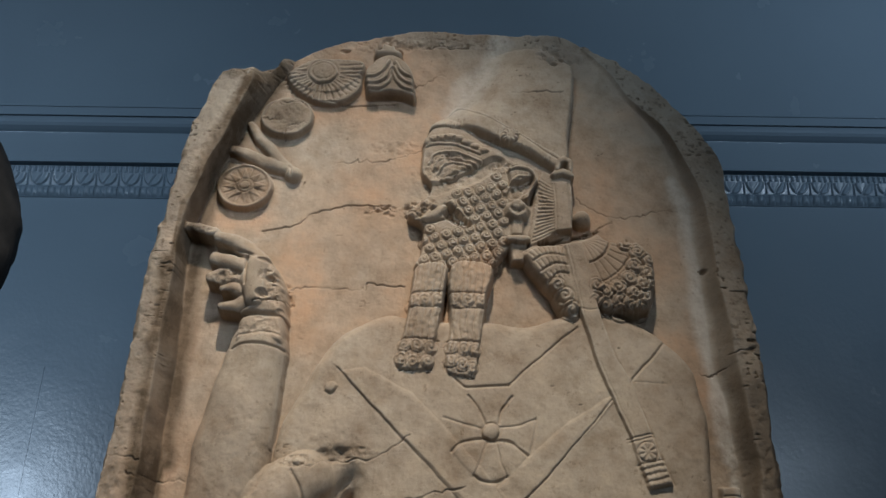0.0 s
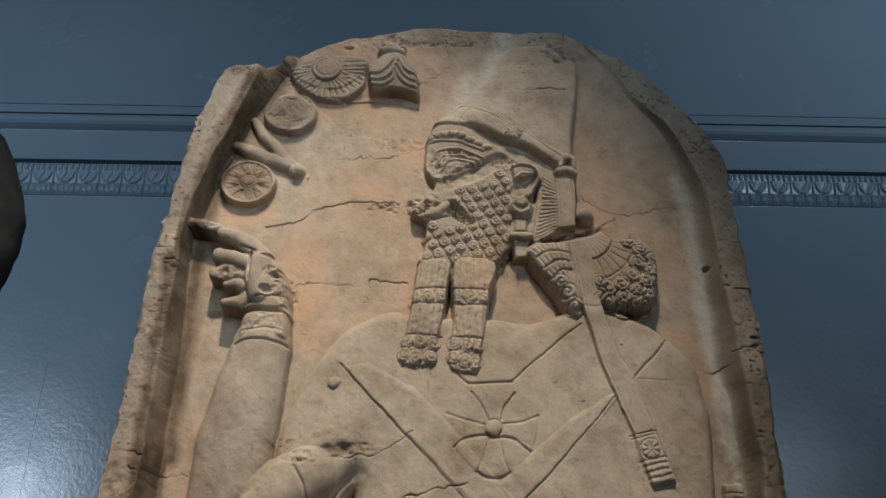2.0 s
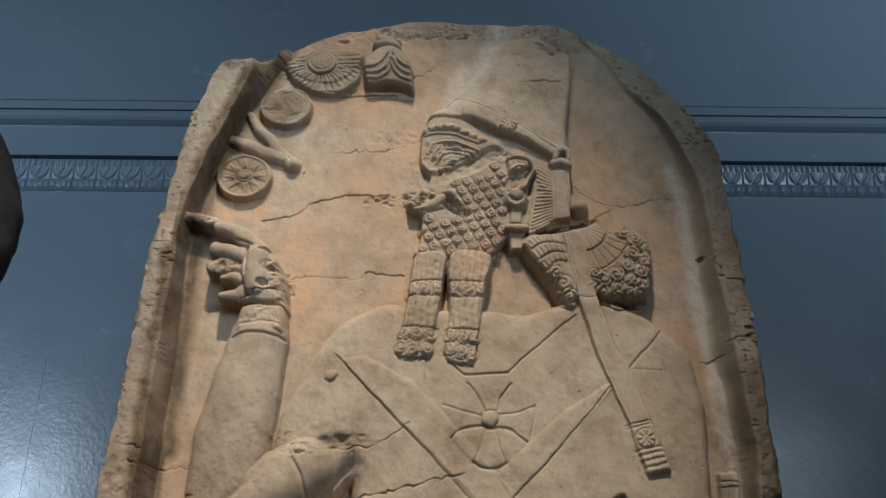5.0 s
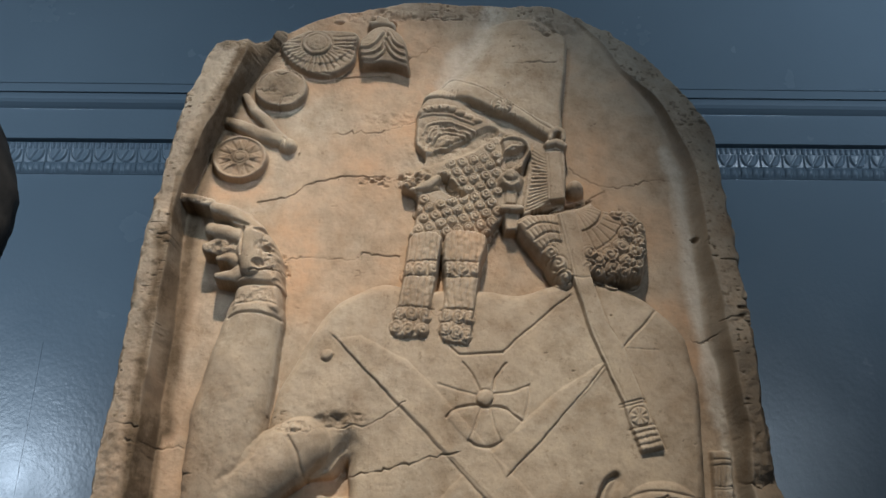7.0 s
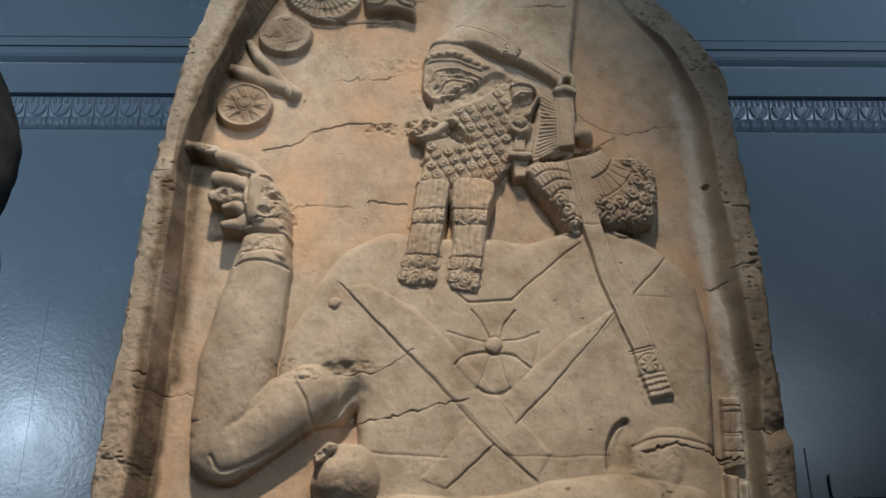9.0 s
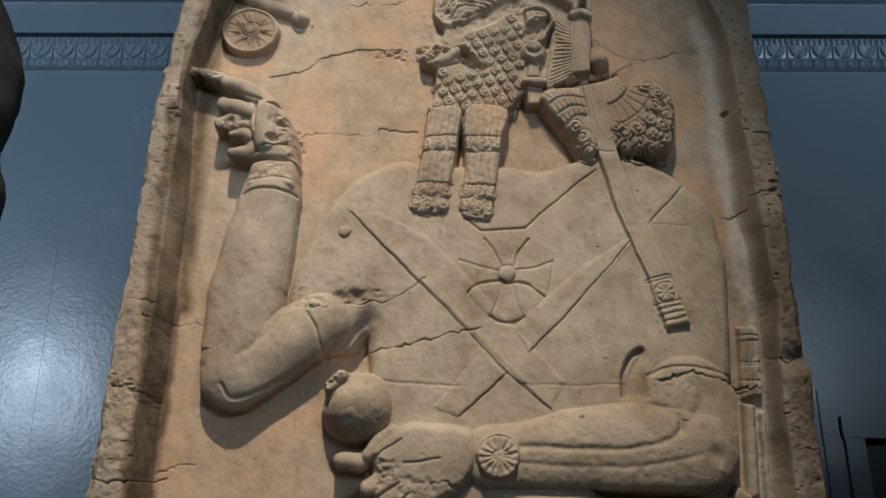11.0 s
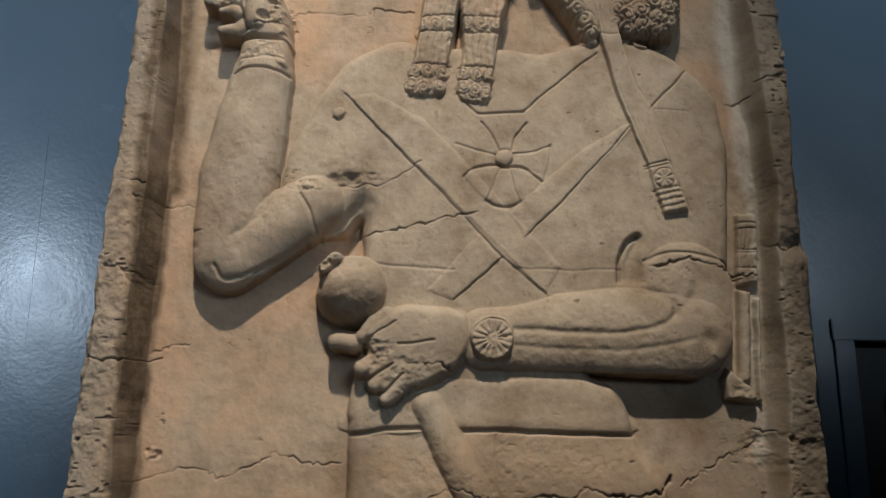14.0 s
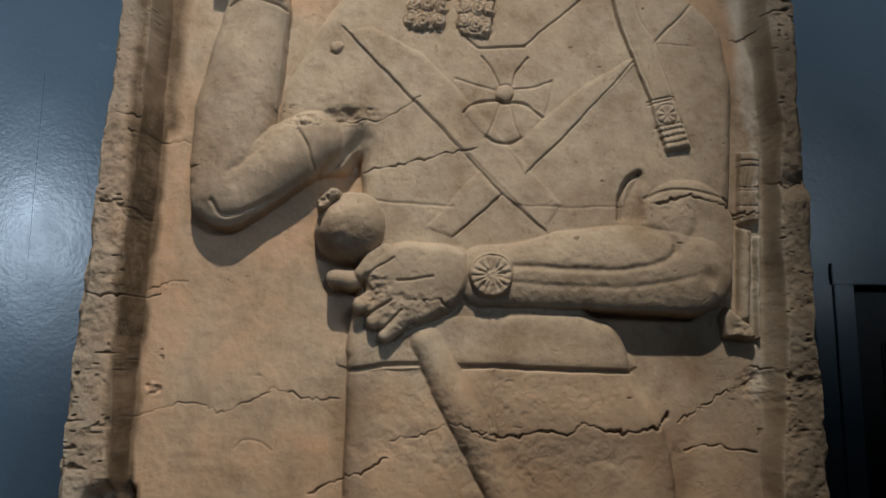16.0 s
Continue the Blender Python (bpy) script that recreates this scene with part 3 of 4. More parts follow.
limb([(-295, 991), (-279, 965), (-261, 947), (-246, 926), (-233, 915)], [7, 9, 10, 10, 9], 13)
limb([(-324, 946), (-295, 936), (-267, 922), (-234, 912)], [8, 11, 12, 11], 15)
ball([(-223, 903)][0], 14, 14, 18)
groove([(-231, 913), (-226, 908), (-226, 897)], 1.2, 3)

# body: robe and shoulders
torso = [(-208, 513), (-186, 557), (-166, 599), (-143, 632), (-107, 656), (-67, 670), (-12, 661), (76, 660), (123, 654), (172, 669), (220, 676), (283, 659), (324, 630), (355, 593), (363, 549)] + [(368, 511), (361, 389), (351, 288), (343, 233), (308, 225)] + [(180, 222), (205, 206), (220, 182), (227, 147), (250, 112), (266, 77), (277, 0), (272, -167)] + [(-121, -168), (-124, -2), (-123, 94), (-122, 157), (-123, 184), (-111, 267)] + [(-112, 409), (-130, 398), (-169, 391), (-208, 383), (-234, 409), (-222, 454)]
lift(torso, 22, 17, dome=9, width=150)
# raised arm
arm([(-248, 616), (-260, 543), (-270, 473), (-276, 403), (-276, 366)], [40, 47, 53, 50, 46], 14, 50)
arm([(-276, 366), (-241, 390), (-200, 418), (-171, 436)], [46, 44, 42, 38], 20, 48)
groove([(-219, 470), (-230, 427), (-249, 404), (-269, 388)], 4, 2.6)
groove([(-187, 441), (-173, 415), (-166, 391)], 2, 4)
groove([(-290, 350), (-281, 336), (-266, 334), (-247, 341), (-206, 365), (-170, 391)], 2.5, 3)
sink([(-147, 390), (-124, 432), (-108, 445), (-102, 421), (-110, 391), (-120, 368), (-138, 368)], 20, 6)
cut([(-160, 387), (-148, 406), (-132, 421), (-117, 435), (-111, 412), (-115, 381), (-137, 377)], 8, 12)
# wrist band and hand
lift([(-276, 653), (-260, 660), (-238, 660), (-215, 657), (-210, 642), (-210, 617), (-218, 611), (-242, 614), (-265, 614), (-280, 609), (-281, 629)], 41, 10, dome=5, width=30)
groove([(-277, 625), (-258, 629), (-235, 630), (-210, 624)], 1.2, 2)
groove([(-281, 608), (-265, 613), (-241, 613), (-212, 607)], 1.8, 5)
lift([(-269, 757), (-247, 751), (-228, 730), (-216, 703), (-211, 669), (-212, 650), (-245, 652), (-269, 655), (-278, 664), (-265, 679), (-264, 703), (-271, 730)], 40, 12, dome=8, width=30)
limb([(-364, 798), (-346, 795), (-325, 789)], [8, 9, 9], 38)
limb([(-314, 775), (-291, 768), (-269, 754), (-252, 738)], [9, 12, 14, 14], 50)
limb([(-317, 742), (-297, 736), (-275, 730)], [10, 13, 13], 49)
limb([(-321, 714), (-304, 718), (-274, 711)], [8, 15, 11], 44)
limb([(-302, 695), (-288, 698), (-278, 693)], [5, 9, 10], 44)
limb([(-302, 669), (-281, 671), (-264, 682)], [6, 10, 14], 42)
limb([(-254, 683), (-259, 706), (-256, 729)], [17, 20, 17], 58)
groove([(-270, 743), (-270, 721), (-270, 699)], 1.8, 7)
groove([(-313, 759), (-289, 755), (-264, 745)], 1.6, 4)
for c, a, b, e in zip([(-246, 736), (-235, 710), (-246, 685), (-224, 705), (-217, 660), (-247, 650)], (9, 8, 8, 9, 7, 6), (5, 5, 7, 5, 4, 3), (8, 9, 7, 7, 4, 3)):
    ball(c, a, b, -e, True)
erode([(-231, 696)][0], 24, 28, 5, 330, 9)
erode([(-297, 714)][0], 30, 12, 5, 331, 8)
erode([(-343, 793)][0], 26, 8, 3, 332, 8)
erode([(-247, 637)][0], 40, 12, 2, 333, 7)
crack([(-258, 671), (-239, 677), (-223, 676), (-208, 689)], 1.2, 4, 13)

# crossed straps, robe edges and the pendant
lift([(-134, 580), (-99, 585), (-35, 550), (28, 482), (140, 354), (119, 319), (66, 365), (6, 430), (-67, 508)], 2.2, 9, True, False)
for line in ([(-138, 586), (-68, 510), (6, 432), (66, 366), (120, 320)], ):
    groove(line, 1.0, 2.0, False)
    ledge(line, 2.0, 14)
lift([(234, 547), (238, 538), (151, 446), (95, 392), (76, 425), (168, 506)], 2.2, 9, True, False)
groove([(237, 543), (152, 448), (98, 394)], 1.0, 2.4, False)
lift([(65, 363), (5, 310), (-28, 323), (38, 397)], 2.4, 9, True, False)
groove([(66, 364), (6, 311)], 1.2, 3, False)
groove([(-106, 359), (-65, 354), (6, 349)], 1.5, 1.5, False)
groove([(80, 351), (147, 349), (215, 352)], 1.4, 1.0, False)
groove([(196, 648), (144, 604), (96, 562)], 1.4, 3.4)
groove([(10, 585), (31, 563), (46, 558), (96, 562)], 1.7, 3.5)
groove([(320, 628), (293, 600), (267, 571)], 1.5, 3.5)
groove([(231, 566), (259, 568), (313, 565)], 1.2, 1.0)
pend = [(70, 496)][0]
ball(pend, 11, 11, 5, True)
groove([(pend[0] + 12 * math.cos(t), pend[1] + 12 * math.sin(t)) for t in np.linspace(0, 6.3, 20)], 1.2, 2)
groove([(41, 546), (54, 529), (63, 508)], 1.4, 3.0)
groove([(100, 546), (86, 527), (81, 508)], 1.5, 3.8)
groove([(8, 516), (34, 507), (58, 501)], 1.3, 2.1)
groove([(19, 470), (30, 481), (58, 488), (70, 483), (93, 484), (119, 466)], 1.6, 4.2)
groove([(131, 514), (109, 506), (83, 502)], 1.3, 2.1)
groove([(132, 516), (128, 489), (121, 466)], 1.3, 1.9)
groove([(47, 439), (59, 432), (77, 432), (90, 438)], 1.6, 3.4)
groove([(47, 439), (56, 459), (65, 483)], 1.2, 1.9)
groove([(90, 438), (82, 459), (77, 483)], 1.2, 1.9)
lift([(19, 473), (41, 485), (97, 482), (119, 470), (96, 441), (70, 434), (45, 441)], 1.6, 8, True)
ball([(-144, 558)][0], 8, 8, 5, True)
groove([(-151, 552), (-144, 549), (-136, 557)], 1.5, 2)

# belt, skirt
groove([(-119, 147), (-62, 154), (-15, 153), (74, 152), (149, 149), (225, 147)], 2.2, 6)
lift([(-123, 191), (-104, 212), (32, 213), (180, 214), (206, 202), (221, 180), (226, 150), (73, 153), (-122, 149)], 4, 14, True)
groove([(55, 145), (56, 105), (59, 72)], 1.2, 1.4)
groove([(14, 65), (16, 1)], 1.4, 1.2, False)

# bent arm across the waist, with its bracelet
arm([(294, 326), (297, 272)], [62, 56], 28, 39)
lift([(259, 227), (300, 224), (332, 226), (341, 238), (343, 285), (312, 306), (276, 292)], 46, 24)
arm([(45, 262), (87, 264), (142, 271), (212, 274), (268, 272), (300, 269)], [38, 40, 48, 54, 53, 50], 30, 49)
groove([(80, 273), (142, 269), (210, 269), (252, 277), (277, 292), (279, 310)], 4, 3.2)
groove([(80, 253), (141, 249), (209, 248), (264, 255), (299, 262)], 3.5, 1.4)
groove([(278, 292), (275, 308), (262, 317), (241, 320)], 6, 3.0)
groove([(245, 362), (274, 372), (310, 372), (352, 361)], 2, 3)
crack([(252, 356), (273, 355), (295, 364), (323, 362), (347, 352), (371, 344), (389, 348)], 1.6, 5, 12)
groove([(277, 292), (300, 313), (309, 341), (306, 355)], 6, 2.6)
sink([(311, 264), (319, 268), (325, 262), (322, 254), (313, 257)], 5, 3)
brace = [(49, 259)][0]
lift([(77, 281), (81, 240), (66, 226), (39, 226), (27, 240), (26, 270), (39, 284)], 40, 8)
lift([(22, 260), (26, 277), (38, 287), (53, 291), (68, 287), (79, 274), (81, 258), (76, 242), (63, 234), (47, 232), (31, 239)], 53, 4)
rosette((52, 260), 27, 15, 3.2, 26)
erode((52, 260), 26, 26, 2.0, 343, 8)

# open slit between waist and arm
groove([(212, 336), (214, 362), (221, 380), (229, 390), (239, 395)], 3.2, 9)
sink([(215, 336), (218, 363), (225, 379), (237, 393), (243, 388), (239, 369), (241, 336)], 9, 2.5)

# fist, mace
mace = [(-120, 324)][0]
lift([(-165, 350), (-157, 360), (-144, 370), (-132, 366), (-128, 356), (-139, 346), (-151, 338), (-161, 338)], 56, 7)
erode([(-148, 357)][0], 26, 16, 5, 322, 8)
ball(mace, 48, 47, 64)
limb([(-138, 258), (-117, 256)], [11, 12], 42)
fist = [(-112, 265), (-103, 282), (-82, 297), (-58, 307), (-25, 306), (7, 303), (29, 291), (35, 261), (26, 239), (7, 217), (-17, 202), (-44, 191), (-64, 182), (-76, 184), (-91, 192), (-104, 208), (-111, 224), (-103, 242), (-108, 256)]
lift(fist, 42, 16, dome=9, width=50)
limb([(-105, 264), (-91, 279), (-76, 289)], [10, 12, 12], 46)
groove([(-98, 259), (-84, 270), (-65, 281)], 1.4, 3)
for line, r in (([(-105, 224), (-89, 231), (-72, 240)], [11, 14, 15]), ([(-90, 204), (-75, 216), (-61, 228)], [9, 12, 13]), ([(-75, 188), (-61, 201), (-46, 216)], [9, 12, 13])):
    limb(line, r, 50)
for line in ([(-99, 210), (-83, 221), (-69, 229)], [(-83, 193), (-69, 205), (-56, 217)], [(-65, 181), (-55, 192), (-41, 202)]):
    groove(line, 1.5, 6)
groove([(-62, 254), (-41, 255), (-19, 259)], 1.3, 3.5)
crack([(-29, 226), (-14, 230), (-4, 224), (10, 227)], 1.5, 5, 21)
erode([(-89, 244)][0], 24, 22, 5, 320, 10)
erode([(-61, 219)][0], 34, 24, 2.0, 321, 8)
erode([(-24, 232)][0], 50, 16, 0.9, 323, 7)
blot(DIRT_SHADE, [(-86, 232)][0], 45, 36, 0.4)
shaft = [(-25, 181), (3, 127), (31, 76)]
limb([shaft[0], (74, -10), (141, -128)], [25, 26, 26], 45)
groove([(39, 69), (58, 63)], 1.5, 3)

# head: cap, face, hair
hat = [(-15, 980), (5, 1018), (29, 1060), (54, 1100), (79, 1130), (117, 1147), (160, 1145), (192, 1128), (216, 1111), (223, 1095), (222, 1074), (215, 1025), (207, 973), (206, 933), (194, 913), (178, 901), (147, 924), (113, 942), (76, 961), (46, 979), (3, 984)]
p = curve(hat)
w = window(p, 8)
d = to_line(p, w, True)
ends = [(-25, 968), (83, 1151)]
fade = np.clip((UW[w] - np.interp(VW[w], [ends[0][1], ends[1][1]], [ends[0][0], ends[1][0]])) / 95, 0, 1)
fade = np.maximum(fade * fade * (3 - 2 * fade), 0.75 * np.clip((1010 - VW[w]) / 30, 0, 1))
H[w] = np.maximum(H[w], (25 * rounded(-d / 9) + 6 * rounded(-d / 80) * (d < 0)) * fade)
lift([(-15, 977), (-4, 995), (13, 1015), (34, 1029), (71, 1006), (106, 981), (149, 950), (188, 923), (178, 897), (146, 921), (113, 938), (76, 958), (46, 975), (3, 980)], 8, 3, True, dome=1.5, width=20)
groove([(16, 1010), (36, 1022), (71, 999), (106, 975), (149, 944), (181, 919)], 1.2, 2.8)
groove([(-9, 981), (5, 985), (46, 980), (76, 964), (113, 944), (146, 926), (176, 904)], 1.2, 2.4)
rosette([(111, 960)][0], 14, 10, 4.5)
for q in [(16, 1000), (23, 1001), (32, 1000), (41, 997), (92, 970), (97, 967), (128, 944), (134, 940), (140, 936), (164, 924), (170, 920)]:
    groove([q, (q[0] - 6, q[1] - 17)], 0.9, 1.7)
limb([(181, 903), (182, 915), (193, 921), (202, 915), (202, 903)], [4, 5, 6, 5, 4], 37)
limb([(177, 895), (190, 899), (202, 895)], [5, 6, 6], 35)
erode([(186, 1122)][0], 30, 16, 9, 345, 12)
groove([(225, 1096), (222, 1062), (215, 1012), (208, 959), (207, 897)], 3, 3.5)
face = [(-20, 968), (-24, 945), (-25, 906), (-11, 884), (-12, 871), (-24, 854), (-45, 834), (-43, 824), (-24, 809), (-26, 769), (-29, 742), (72, 742), (103, 770), (172, 785), (200, 799), (204, 908), (181, 910), (148, 932), (115, 950), (77, 969), (47, 987), (4, 992)]
lift(face, 15, 4, dome=6, width=45)
cut([(-39, 876), (-9, 882), (17, 890), (44, 899), (67, 913), (75, 905), (50, 886), (22, 873), (0, 862), (-19, 856)], 13, 14)
cut([(-12, 883), (9, 887), (28, 900), (63, 917), (90, 930), (100, 918), (61, 888), (22, 873), (-11, 865)], 12, 7)
cut([(-26, 932), (-14, 934), (-7, 920), (-2, 903), (3, 889), (-9, 884), (-20, 895)], 17, 6)
for line in ([(-14, 918), (-4, 935), (17, 940), (43, 934), (67, 921)], [(-7, 908), (1, 924), (20, 929), (43, 924), (60, 915)], [(1, 902), (10, 916), (27, 920), (50, 913)], [(5, 890), (22, 894), (39, 903), (52, 911)]):
    strand(line, 2.4, 3.0)
ball([(27, 908)][0], 17, 7, 3, True)
erode([(8, 914)][0], 46, 30, 3.2, 309, 9)
for c in [(-16, 958), (-6, 963), (7, 965), (19, 966), (32, 963), (45, 956), (58, 949), (70, 942)]:
    ball(c, 9, 6, 6, True)
strand([(-18, 950), (0, 954), (22, 953), (45, 946), (66, 935)], 2.4, 3)
cut([(10, 845), (22, 839), (36, 826), (49, 812), (39, 807), (22, 816), (10, 828)], 5, 6)
limb([(-38, 828), (-21, 823), (-4, 829), (8, 838)], [8, 9, 10, 6], 27)
groove([(-24, 817), (-5, 817), (13, 821)], 1.8, 5)
for c in [(-39, 848), (-28, 850), (-36, 828), (-20, 838), (-9, 844)]:
    ball(c, 8, 6, 6, True)
erode([(-28, 838)][0], 26, 18, 5, 310, 6)
curls_in([(94, 910), (105, 900), (107, 850), (99, 821), (104, 774), (93, 744), (16, 738), (-30, 743), (-28, 805), (8, 809), (38, 797), (48, 805), (35, 820), (16, 841), (22, 861), (60, 877)], 17.0, 6.0, -0.25, 5, 0.95)
ear = [(107, 910), (120, 916), (136, 912), (149, 900), (153, 884), (147, 866), (133, 850), (114, 848), (102, 864), (108, 880)]
lift(ear, 10, 4, True)
cut([(110, 879), (125, 883), (142, 891), (143, 879), (132, 863), (114, 853), (104, 861)], 18, 5)
strand([(108, 903), (123, 907), (140, 902), (149, 886), (145, 868), (134, 852)], 3.2, 4)
strand([(110, 881), (122, 891), (136, 891)], 2.6, 3)
cut([(137, 854), (143, 869), (151, 878), (148, 860), (140, 846)], 4, 4)
erode([(100, 912)][0], 24, 14, 5, 311, 8)
ring = [(119, 833)][0]
ball(ring, 23, 22, 43)
cut([(109, 840), (119, 846), (129, 840), (130, 831), (118, 821), (107, 830)], 36, 4)
ball((ring[0], ring[1] + 6), 11, 10, 8, True)
lift([(109, 821), (130, 821), (128, 791), (106, 790)], 27, 5, bend=False)
limb([(104, 784), (131, 784)], [5, 5], 36)
lift([(103, 785), (134, 785), (126, 750), (107, 750)], 24, 5, bend=False)

# long beard in two tresses
tress_a = [(-30, 742), (14, 742), (10, 691), (4, 648), (-2, 614), (-5, 582), (-27, 578), (-56, 582), (-59, 603), (-49, 640), (-41, 691)]
tress_b = [(18, 742), (80, 741), (71, 692), (64, 641), (54, 575), (38, 569), (10, 577), (9, 607), (17, 657)]
lift(tress_a, 33, 6, dome=4, width=26)
lift(tress_b, 33, 6, dome=4, width=26)
combed(tress_a, 83, 9.5, 2.2, 0.6)
combed(tress_b, 86, 9.5, 2.2, 0.9)
for p in (tress_a, tress_b):
    w = window(curve(p), 2)
    d = to_line(curve(p), w, True)
    H[w] += np.where(d < -2, 0.9 * fbm(U[w], V[w], 7, 131, 2) + 0.25 * np.sin(V[w] / 1.7 + 2 * np.round(U[w] / 9.5)), 0)
for row in ([(-37, 684), (-18, 684), (1, 685)], [(23, 686), (42, 684), (60, 683)], [(-46, 616), (-29, 615), (-10, 614)], [(18, 614), (36, 611), (51, 610)], [(-51, 597), (-34, 592), (-14, 593)], [(17, 594), (33, 588), (47, 585)]):
    for i, c in enumerate(row):
        curl(c, 10.5, 3.2, 1, i)
for line in ([(-42, 695), (12, 698)], [(-42, 673), (8, 674)], [(17, 696), (69, 695)], [(17, 672), (65, 671)], [(-49, 626), (1, 625)], [(13, 623), (58, 622)]):
    groove(line, 1.4, 2.6)

# hair: strands at the nape, the bunch on the shoulder, the ribbon over both
nape = [(157, 904), (179, 898), (205, 892), (200, 796), (185, 802), (163, 786), (137, 771), (132, 786), (139, 824), (142, 848)]
lift(nape, 25, 5)
for i in range(17):
    a, b = ([(154, 888)][0], [(137, 778)][0]), ([(176, 873)][0], [(171, 797)][0])
    f = i / 16
    strand([(a[0][0] + (a[1][0] - a[0][0]) * f + 5 * math.sin(f * 3), a[0][1] + (a[1][1] - a[0][1]) * f), (b[0][0], b[0][1] + (b[1][1] - b[0][1]) * f)], 2.2, 1.9)
bunch = [(122, 766), (141, 779), (170, 780), (217, 791), (237, 799), (249, 790), (272, 784), (294, 786), (308, 773), (317, 749), (316, 718), (306, 679), (296, 671), (279, 665), (260, 669), (237, 667), (223, 675), (209, 675), (195, 661), (182, 661), (172, 675), (165, 693), (151, 712), (137, 732), (126, 750)]
lift(bunch, 26, 12, dome=12, width=40)
for a, b in zip([(128, 763), (139, 748), (150, 732), (159, 716)], [(182, 773), (184, 756), (186, 740), (187, 726)]):
    mid = ((a[0] + b[0]) / 2, (a[1] + b[1]) / 2 + 7)
    groove([a, mid, b], 1.6, 4)
for i in range(9):
    for a, b in (([(130, 763)][0], [(141, 748)][0]), ([(142, 746)][0], [(153, 730)][0]), ([(155, 728)][0], [(165, 710)][0])):
        x, e = 7.2 * i, 4 * math.sin(i / 8 * math.pi)
        groove([(a[0] + x, a[1] + 0.12 * x + e), (b[0] + x * 0.8 - 2, b[1] + 0.12 * x + e + 5)], 1.0, 2.2)
fan = [(207, 787)][0]
for k, (r0, r1) in enumerate(((14, 44), (48, 78), (80, 102))):
    for i in range(8):
        t = radians(8 - i * 10.5 - k * 3)
        groove([(fan[0] + r0 * math.cos(t), fan[1] + r0 * math.sin(t)), (fan[0] + r1 * math.cos(t), fan[1] + r1 * math.sin(t))], 1.1, (1.6, 2.2, 1.6)[k], False)
    if k < 2:
        p = [(fan[0] + r1 * math.cos(t), fan[1] + r1 * math.sin(t)) for t in np.linspace(0.15, -1.3, 14)]
        groove(p, 1.5, (5, 2.5)[k])
for i, c in enumerate([(289, 761), (283, 739), (273, 719), (257, 705), (238, 698), (237, 678), (259, 685), (280, 697), (292, 711), (301, 730), (306, 750), (296, 693), (275, 679), (258, 667), (290, 677), (305, 714), (226, 708), (222, 687), (273, 775)]):
    curl(c, 12.5, 5.5, 1, i * 1.3)
for i, c in enumerate([(179, 691), (189, 670), (170, 710)]):
    curl(c, (15, 14.5, 11)[i], 7, 1, i * 2.0)

lift([(171, 887), (200, 887), (202, 798), (187, 798), (171, 799)], 28, 4, bend=False)
groove([(177, 879), (177, 803)], 1.0, 1.6, False)
groove([(196, 881), (198, 803)], 1.0, 1.6, False)
ribbon = [(182, 774), (211, 778), (228, 671), (244, 606)] + [(266, 568), (284, 496), (308, 428), (272, 419), (254, 488), (235, 541), (217, 593)] + [(200, 673)]
slope(ribbon, 40, 36)
# deep break above the bunch, with the shade inside it put into the colour
crack([(150, 779), (172, 787), (193, 795), (215, 802), (239, 810)], 3.0, 13, 31, 0.95)
cut([(151, 776), (175, 785), (201, 791), (235, 805), (241, 809), (219, 806), (188, 799), (171, 791)], 12, 4)
# painted shade over the same gap
blot(DIRT_SHADE, [(203, 800)][0], 44, 7, 0.7)
crack([(239, 814), (253, 822), (265, 830)], 2, 7, 31)
groove([(189, 770), (205, 673), (215, 603)], 1.0, 1.3, False)
groove([(230, 670), (246, 606), (263, 566)], 1.1, 1.8, False)
groove([(262, 566), (285, 496), (309, 428)], 1.1, 1.8, False)
groove([(200, 674), (214, 670), (227, 671)], 1.2, 1.5, False)
ball([(217, 827)][0], 15, 15, 28)
groove([(223, 593), (245, 530), (260, 490)], 1.0, 1.2, False)
for line in ([(251, 487), (286, 496)], [(262, 453), (297, 462)], [(253, 483), (287, 492)]):
    groove(line, 1.3, 2.4)
rosette([(276, 471)][0], 14, 8, 3)
for a, b in zip([(264, 450), (266, 442), (269, 434), (271, 426)], [(298, 458), (300, 450), (302, 442), (304, 434)]):
    for i in range(5):
        ball((a[0] + (b[0] - a[0]) * (i + 0.5) / 5, a[1] + (b[1] - a[1]) * (i + 0.5) / 5), 4.2, 3.6, 2.4, True)

# scabbard end beside the arm
lift([(374, 431), (402, 431), (396, 336), (369, 336)], 12, 4, bend=False)
for a, b in zip([(375, 418), (375, 410), (374, 383), (373, 379), (372, 360)], [(399, 418), (398, 411), (397, 383), (397, 380), (395, 360)]):
    groove([a, b], 1.1, 2.4)
for a, b in zip([(378, 408), (384, 408), (391, 408), (376, 376), (383, 376), (389, 376)], [(377, 385), (383, 385), (390, 385), (375, 362), (382, 362), (388, 362)]):
    groove([a, b], 1.0, 2.0)
crack([(353, 356), (367, 350), (380, 349), (396, 350)], 2.0, 9, 14)
lift([(368, 331), (385, 329), (379, 218), (373, 206), (362, 211)], 17, 8, bend=False)
cut([(375, 337), (399, 339), (397, 323), (393, 323), (390, 333)], 1, 4)
lift([(389, 320), (398, 323), (391, 190), (385, 190)], 13, 6, bend=False)
lift([(340, 217), (349, 231), (360, 220), (376, 209), (384, 192), (368, 185), (351, 187), (343, 192)], 18, 5, bend=False)
erode([(367, 202)][0], 20, 14, 3, 342, 9)
cut([(345, 188), (358, 192), (373, 189), (386, 185), (373, 178), (360, 178)], -6, 5)

